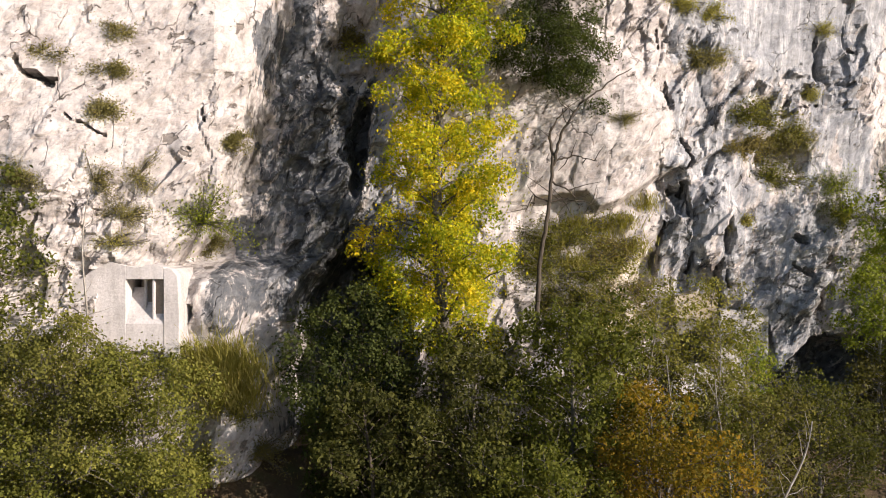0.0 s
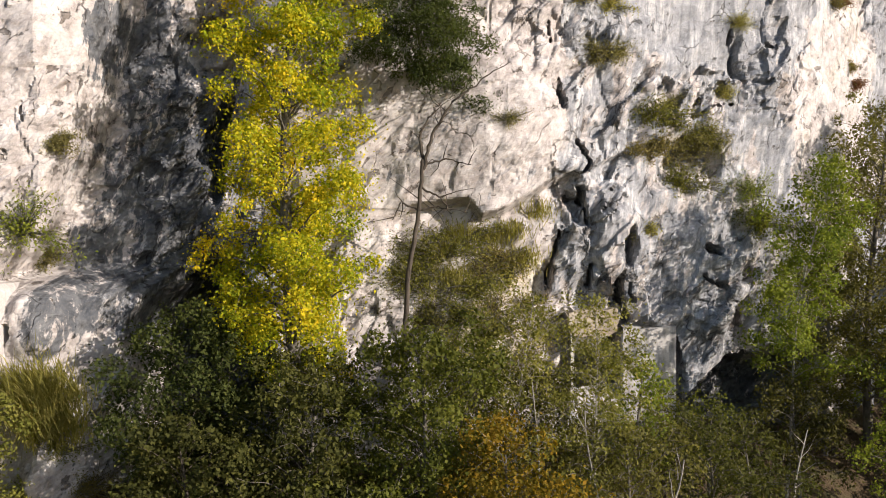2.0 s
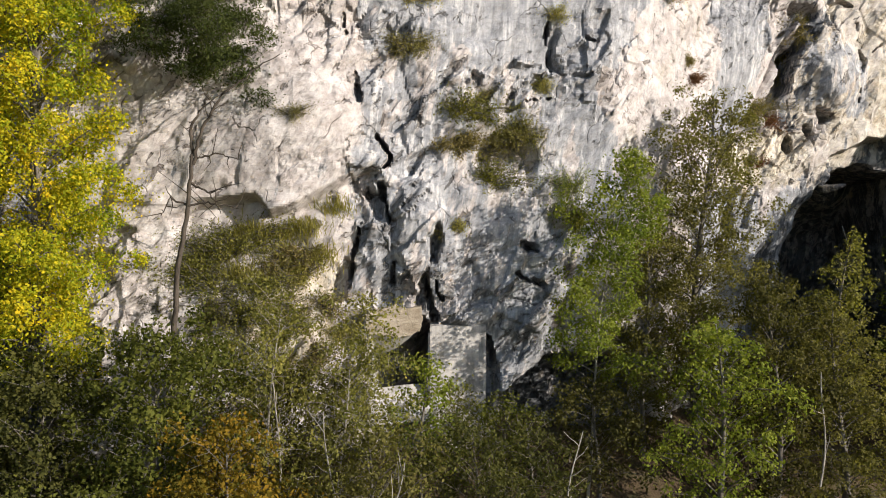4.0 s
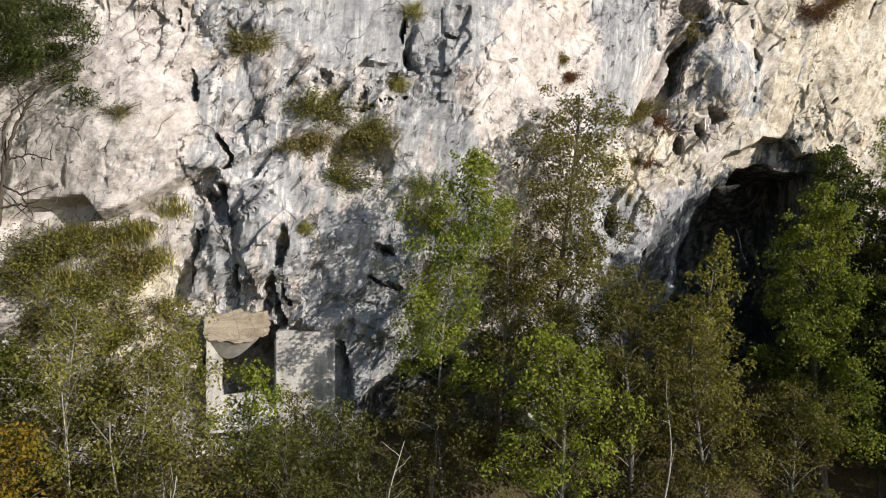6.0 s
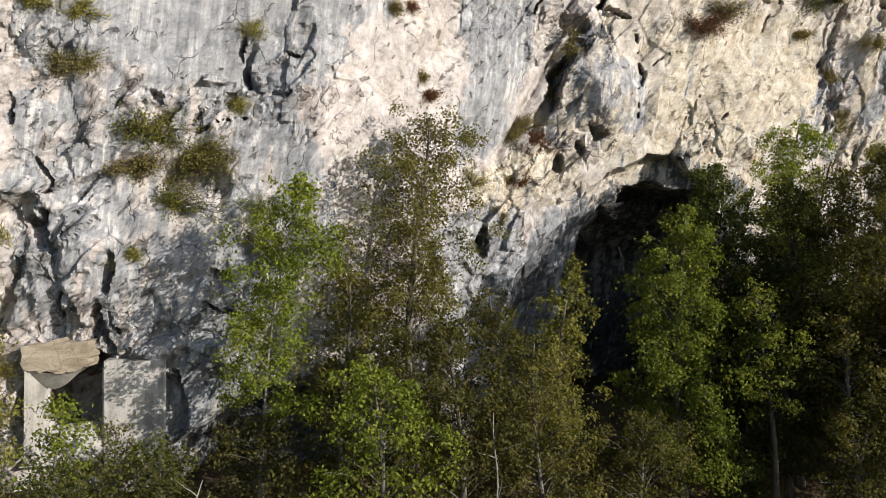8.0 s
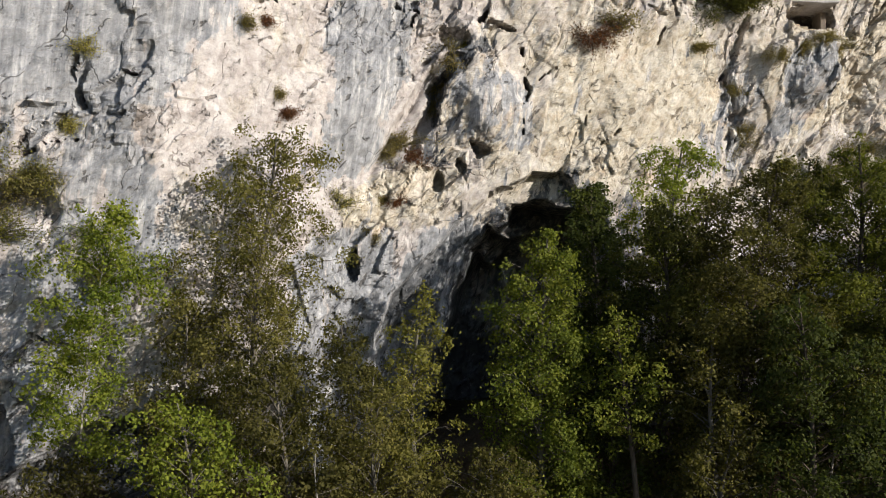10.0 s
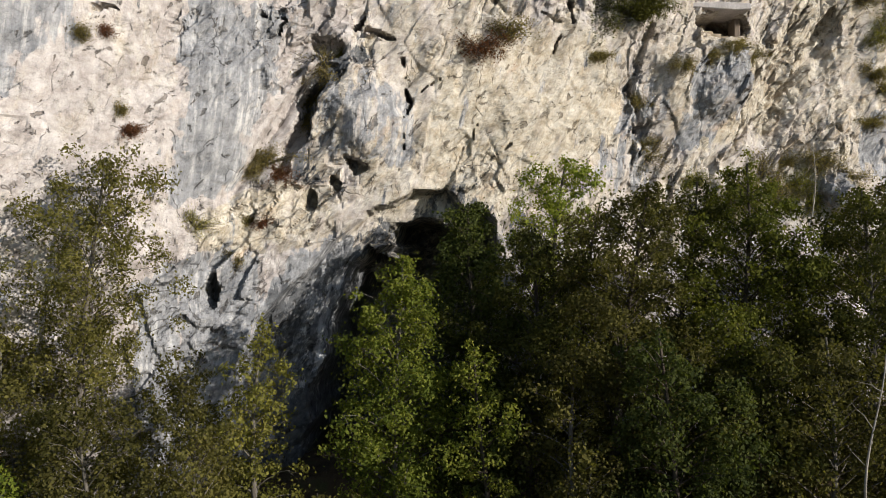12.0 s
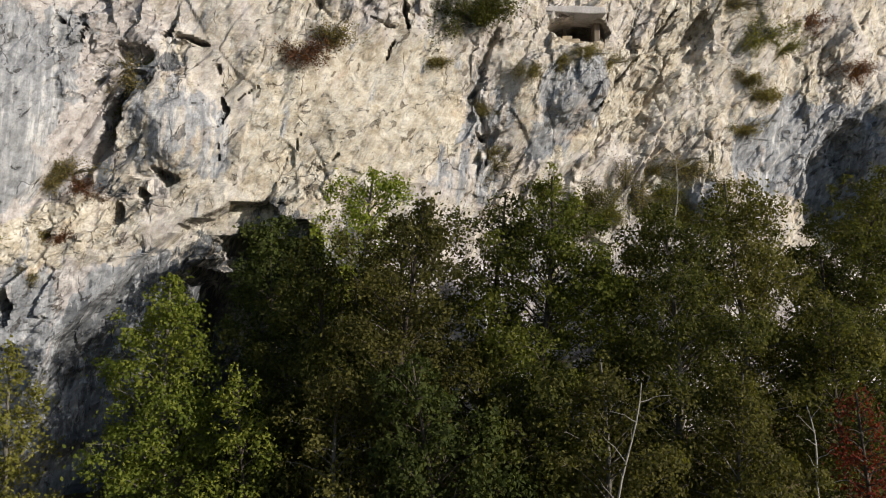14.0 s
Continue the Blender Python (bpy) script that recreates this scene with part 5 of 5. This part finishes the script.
def embrasure():
    root = new("concrete_embrasure")
    root.location = (-8.4, 21.5, 9.0)
    tagged(root, "pale concrete bunker wall with a stepped splayed embrasure", "bunker")
    part("wall_panel", prism(((-2.6, 0.2), (0.0, 0.2), (0.0, 2.56), (-0.4, 2.66), (-0.9, 2.42), (-1.2, 2.2), (-1.7, 2.3), (-2.2, 1.9), (-2.6, 1.2)), 0.004, 1.6, 0.004), CONCRETE, root)
    part("jamb", prism(((1.0, 0.0), (1.42, 0.0), (1.43, 1.3), (1.38, 2.3), (1.22, 2.48), (1.0, 2.5)), 0, 2.6, 0.02), CONCRETE, root)
    part("lintel", prism(((0.001, 2.2), (0.997, 2.2), (0.997, 2.52), (0.6, 2.6), (0.3, 2.5), (0.001, 2.56)), 0.003, 1.6, 0.004), CONCRETE, root)
    bm = bmesh.new()
    pts = [(0.003, 0.01, 0.3), (0.997, 0.01, 0.3), (0.997, 0.01, 1.02), (0.003, 0.01, 1.02), (-0.2, 0.6, 1.96), (0.997, 0.6, 1.96), (-0.2, 0.6, 0.3), (0.997, 0.6, 0.3)]
    v = [bm.verts.new(p) for p in pts]
    for q in ((0, 1, 2, 3), (3, 2, 5, 4), (1, 7, 5, 2), (0, 3, 4, 6), (6, 4, 5, 7), (0, 6, 7, 1)):
        bm.faces.new([v[k] for k in q])
    part("sill", bm, CONCRETE, root, "sloping sunlit sill")
    part("reveal", slab_plan(((0.996, 0.17), (0.75, 0.17), (0.75, 0.36), (0.47, 0.36), (0.47, 0.6), (0.20, 0.62), (0.20, 1.3), (0.996, 1.3)), 0.9, 2.198), REVEAL, root, "stepped brown concrete side of the embrasure")
    part("reveal_step", box(0.685, 0.747, 0.07, 0.40, 0.95, 2.196, 0.006), CONCRETE, root, "pale concrete edge of the stepped side")
    part("reveal_step", box(0.405, 0.467, 0.24, 0.64, 0.95, 2.196, 0.006), CONCRETE, root, "pale concrete edge of the stepped side")
    part("chamber", box(-0.9, 0.3, 1.31, 1.5, 1.0, 2.2, 0), REVEAL, root)


def strip(lower, upper):
    """A sheet between two rows of points."""
    bm = bmesh.new()
    a, b = [bm.verts.new(p) for p in lower], [bm.verts.new(p) for p in upper]
    for k in range(len(a) - 1):
        bm.faces.new((a[k], a[k + 1], b[k + 1], b[k]))
    return bm


def gallery():
    root = new("gallery_wall")
    root.location = (9.4, 27.52, 6.6)
    tagged(root, "streaked concrete wall built into the cliff beside an embrasure", "wall")
    bm = bmesh.new()
    cols = [(0.214 * k + s * 0.212, 0.13 * (0.214 * k + s * 0.212) + 0.0012 * ((k * 5) % 3)) for k in range(8) for s in (0, 1)]
    tops = [3.30 + 0.03 * math.sin(5.1 * x) for x, _ in cols]
    rows = [[bm.verts.new((x, y, top * part_of)) for (x, y), top in zip(cols, tops)] for part_of in (0, 0.3, 0.6, 0.85, 1)]
    rows.append([bm.verts.new((x, y + 0.8, top + 0.1)) for (x, y), top in zip(cols, tops)])
    for lower, upper in zip(rows, rows[1:]):
        for k in range(len(cols) - 1):
            bm.faces.new((lower[k], lower[k + 1], upper[k + 1], upper[k]))
    part("board_marked_face", bm, CONCRETE_STREAK_SHADE, root)
    part("end_cheek", box(-0.06, 0.10, 0.02, 1.0, 0, 3.1, 0.02), CONCRETE_STREAK_SHADE, root, "pale concrete end of the wall")

    def at(x, z, d=0.0):
        return (x - 8.5, 0.385 * (x - 8.5) + d, z - 8.5)

    mouth = new("gallery_embrasure")
    mouth.location = (8.5, 26.88, 8.5)
    tagged(mouth, "funnel-shaped concrete embrasure under an ochre lintel", "bunker")
    steps = [k / 10 for k in range(11)]
    rim = [(7.62 + 1.46 * u, 9.80 - 0.14 * math.sin(math.pi * u)) for u in steps]
    deep = [(7.66 + 1.34 * u - 0.30 * math.sin(math.pi * u), 9.78 - 0.66 * math.sin(math.pi * u), 0.06 + 0.64 * math.sin(math.pi * u)) for u in steps]
    part("hood", strip([at(x, z, 0.02) for x, z in rim], [at(x, z, d) for x, z, d in deep]), CONCRETE_SHADE_GREY, mouth, "curved grey concrete hood")
    part("hood_back", strip([at(x, z, d) for x, z, d in deep], [at(x, 9.9, 1.3) for x, z, d in deep]), REVEAL, mouth)
    # shade of hood and tree is put into this side's grey
    part("reveal", strip([at(7.60, 7.3, 0.0), at(7.61, 8.6, 0.0), at(7.62, 9.80, 0.0)], [at(7.84, 8.0, 0.75), at(7.84, 8.6, 0.75), at(7.86, 9.30, 0.75)]), CONCRETE_SHADE_GREY, mouth, "shade-darkened grey splayed side of the embrasure")
    # sill takes the darker concrete as painted shade of the opening
    part("sill", strip([at(7.5, 7.1, 0.0), at(8.4, 7.1, 0.0), at(9.4, 7.1, 0.0)], [at(7.82, 8.05, 0.78), at(8.6, 8.1, 0.78), at(9.4, 8.1, 0.78)]), CONCRETE_STREAK_SHADE, mouth, "sloping concrete sill")
    rough = [(-0.92, 1.30), (-0.5, 1.20), (0.0, 1.15), (0.4, 1.22), (0.62, 1.32), (0.66, 1.7), (0.66, 2.02), (0.2, 2.0), (-0.25, 2.04), (-0.6, 1.98), (-0.98, 1.94), (-0.95, 1.6)]
    rng = np.random.default_rng(77)
    jagged = []
    for (xa, za), (xb, zb) in zip(rough, rough[1:] + rough[:1]):
        for t in (0, 0.25, 0.5, 0.75):
            jagged.append((xa + (xb - xa) * t + rng.normal() * 0.022, za + (zb - za) * t + rng.normal() * 0.022))
    lintel = part("lintel", prism(jagged, -0.02, 0.7, 0.012), OCHRE, mouth, "ochre stained stone lintel")
    for v in lintel.data.vertices:
        v.co.y += 0.385 * v.co.x


def upper_window():
    root = new("upper_opening")
    root.location = (38.2, 40.2, 23.3)
    tagged(root, "concrete roofed opening with rubble steps high in the cliff", "bunker")
    part("roof_slab", prism(((-0.1, 1.35), (1.9, 1.22), (2.6, 1.25), (2.55, 1.5), (1.2, 1.55), (0, 1.52)), 0.2, 2.2, 0.03), CONCRETE, root)
    for k in range(4):
        part("step", box(0.55 + 0.16 * k, 2.3 - 0.28 * k, 0.9 + 0.22 * k, 2.4, 0.02 + 0.17 * k, 0.19 + 0.17 * k, 0.03), SLAB, root)
    # brown posts: the opening's inner shade is put into their colour
    part("post", box(1.15, 1.32, 2.2, 2.4, 0.3, 1.3, 0.02), REVEAL, root)
    part("post", box(2.35, 2.6, 1.5, 2.3, -0.1, 1.26, 0.03), REVEAL, root)


embrasure()
gallery()
upper_window()

# a thin pale rope-like strand, given the pale bark material
rope = new("hanging_root", mesh_of("hanging_root", *tubes([(np.array([(0, 0, 0), (0.12, -0.1, -0.5), (0.16, -0.15, -0.9), (0.38, -0.2, -1.5)]), 0.022, 0.012)], 5), 4, BARK_PALE))
rope.location = (25.9, 35.6, 13.2)
tagged(rope, "pale thin strand hanging in the dark cave", "root")
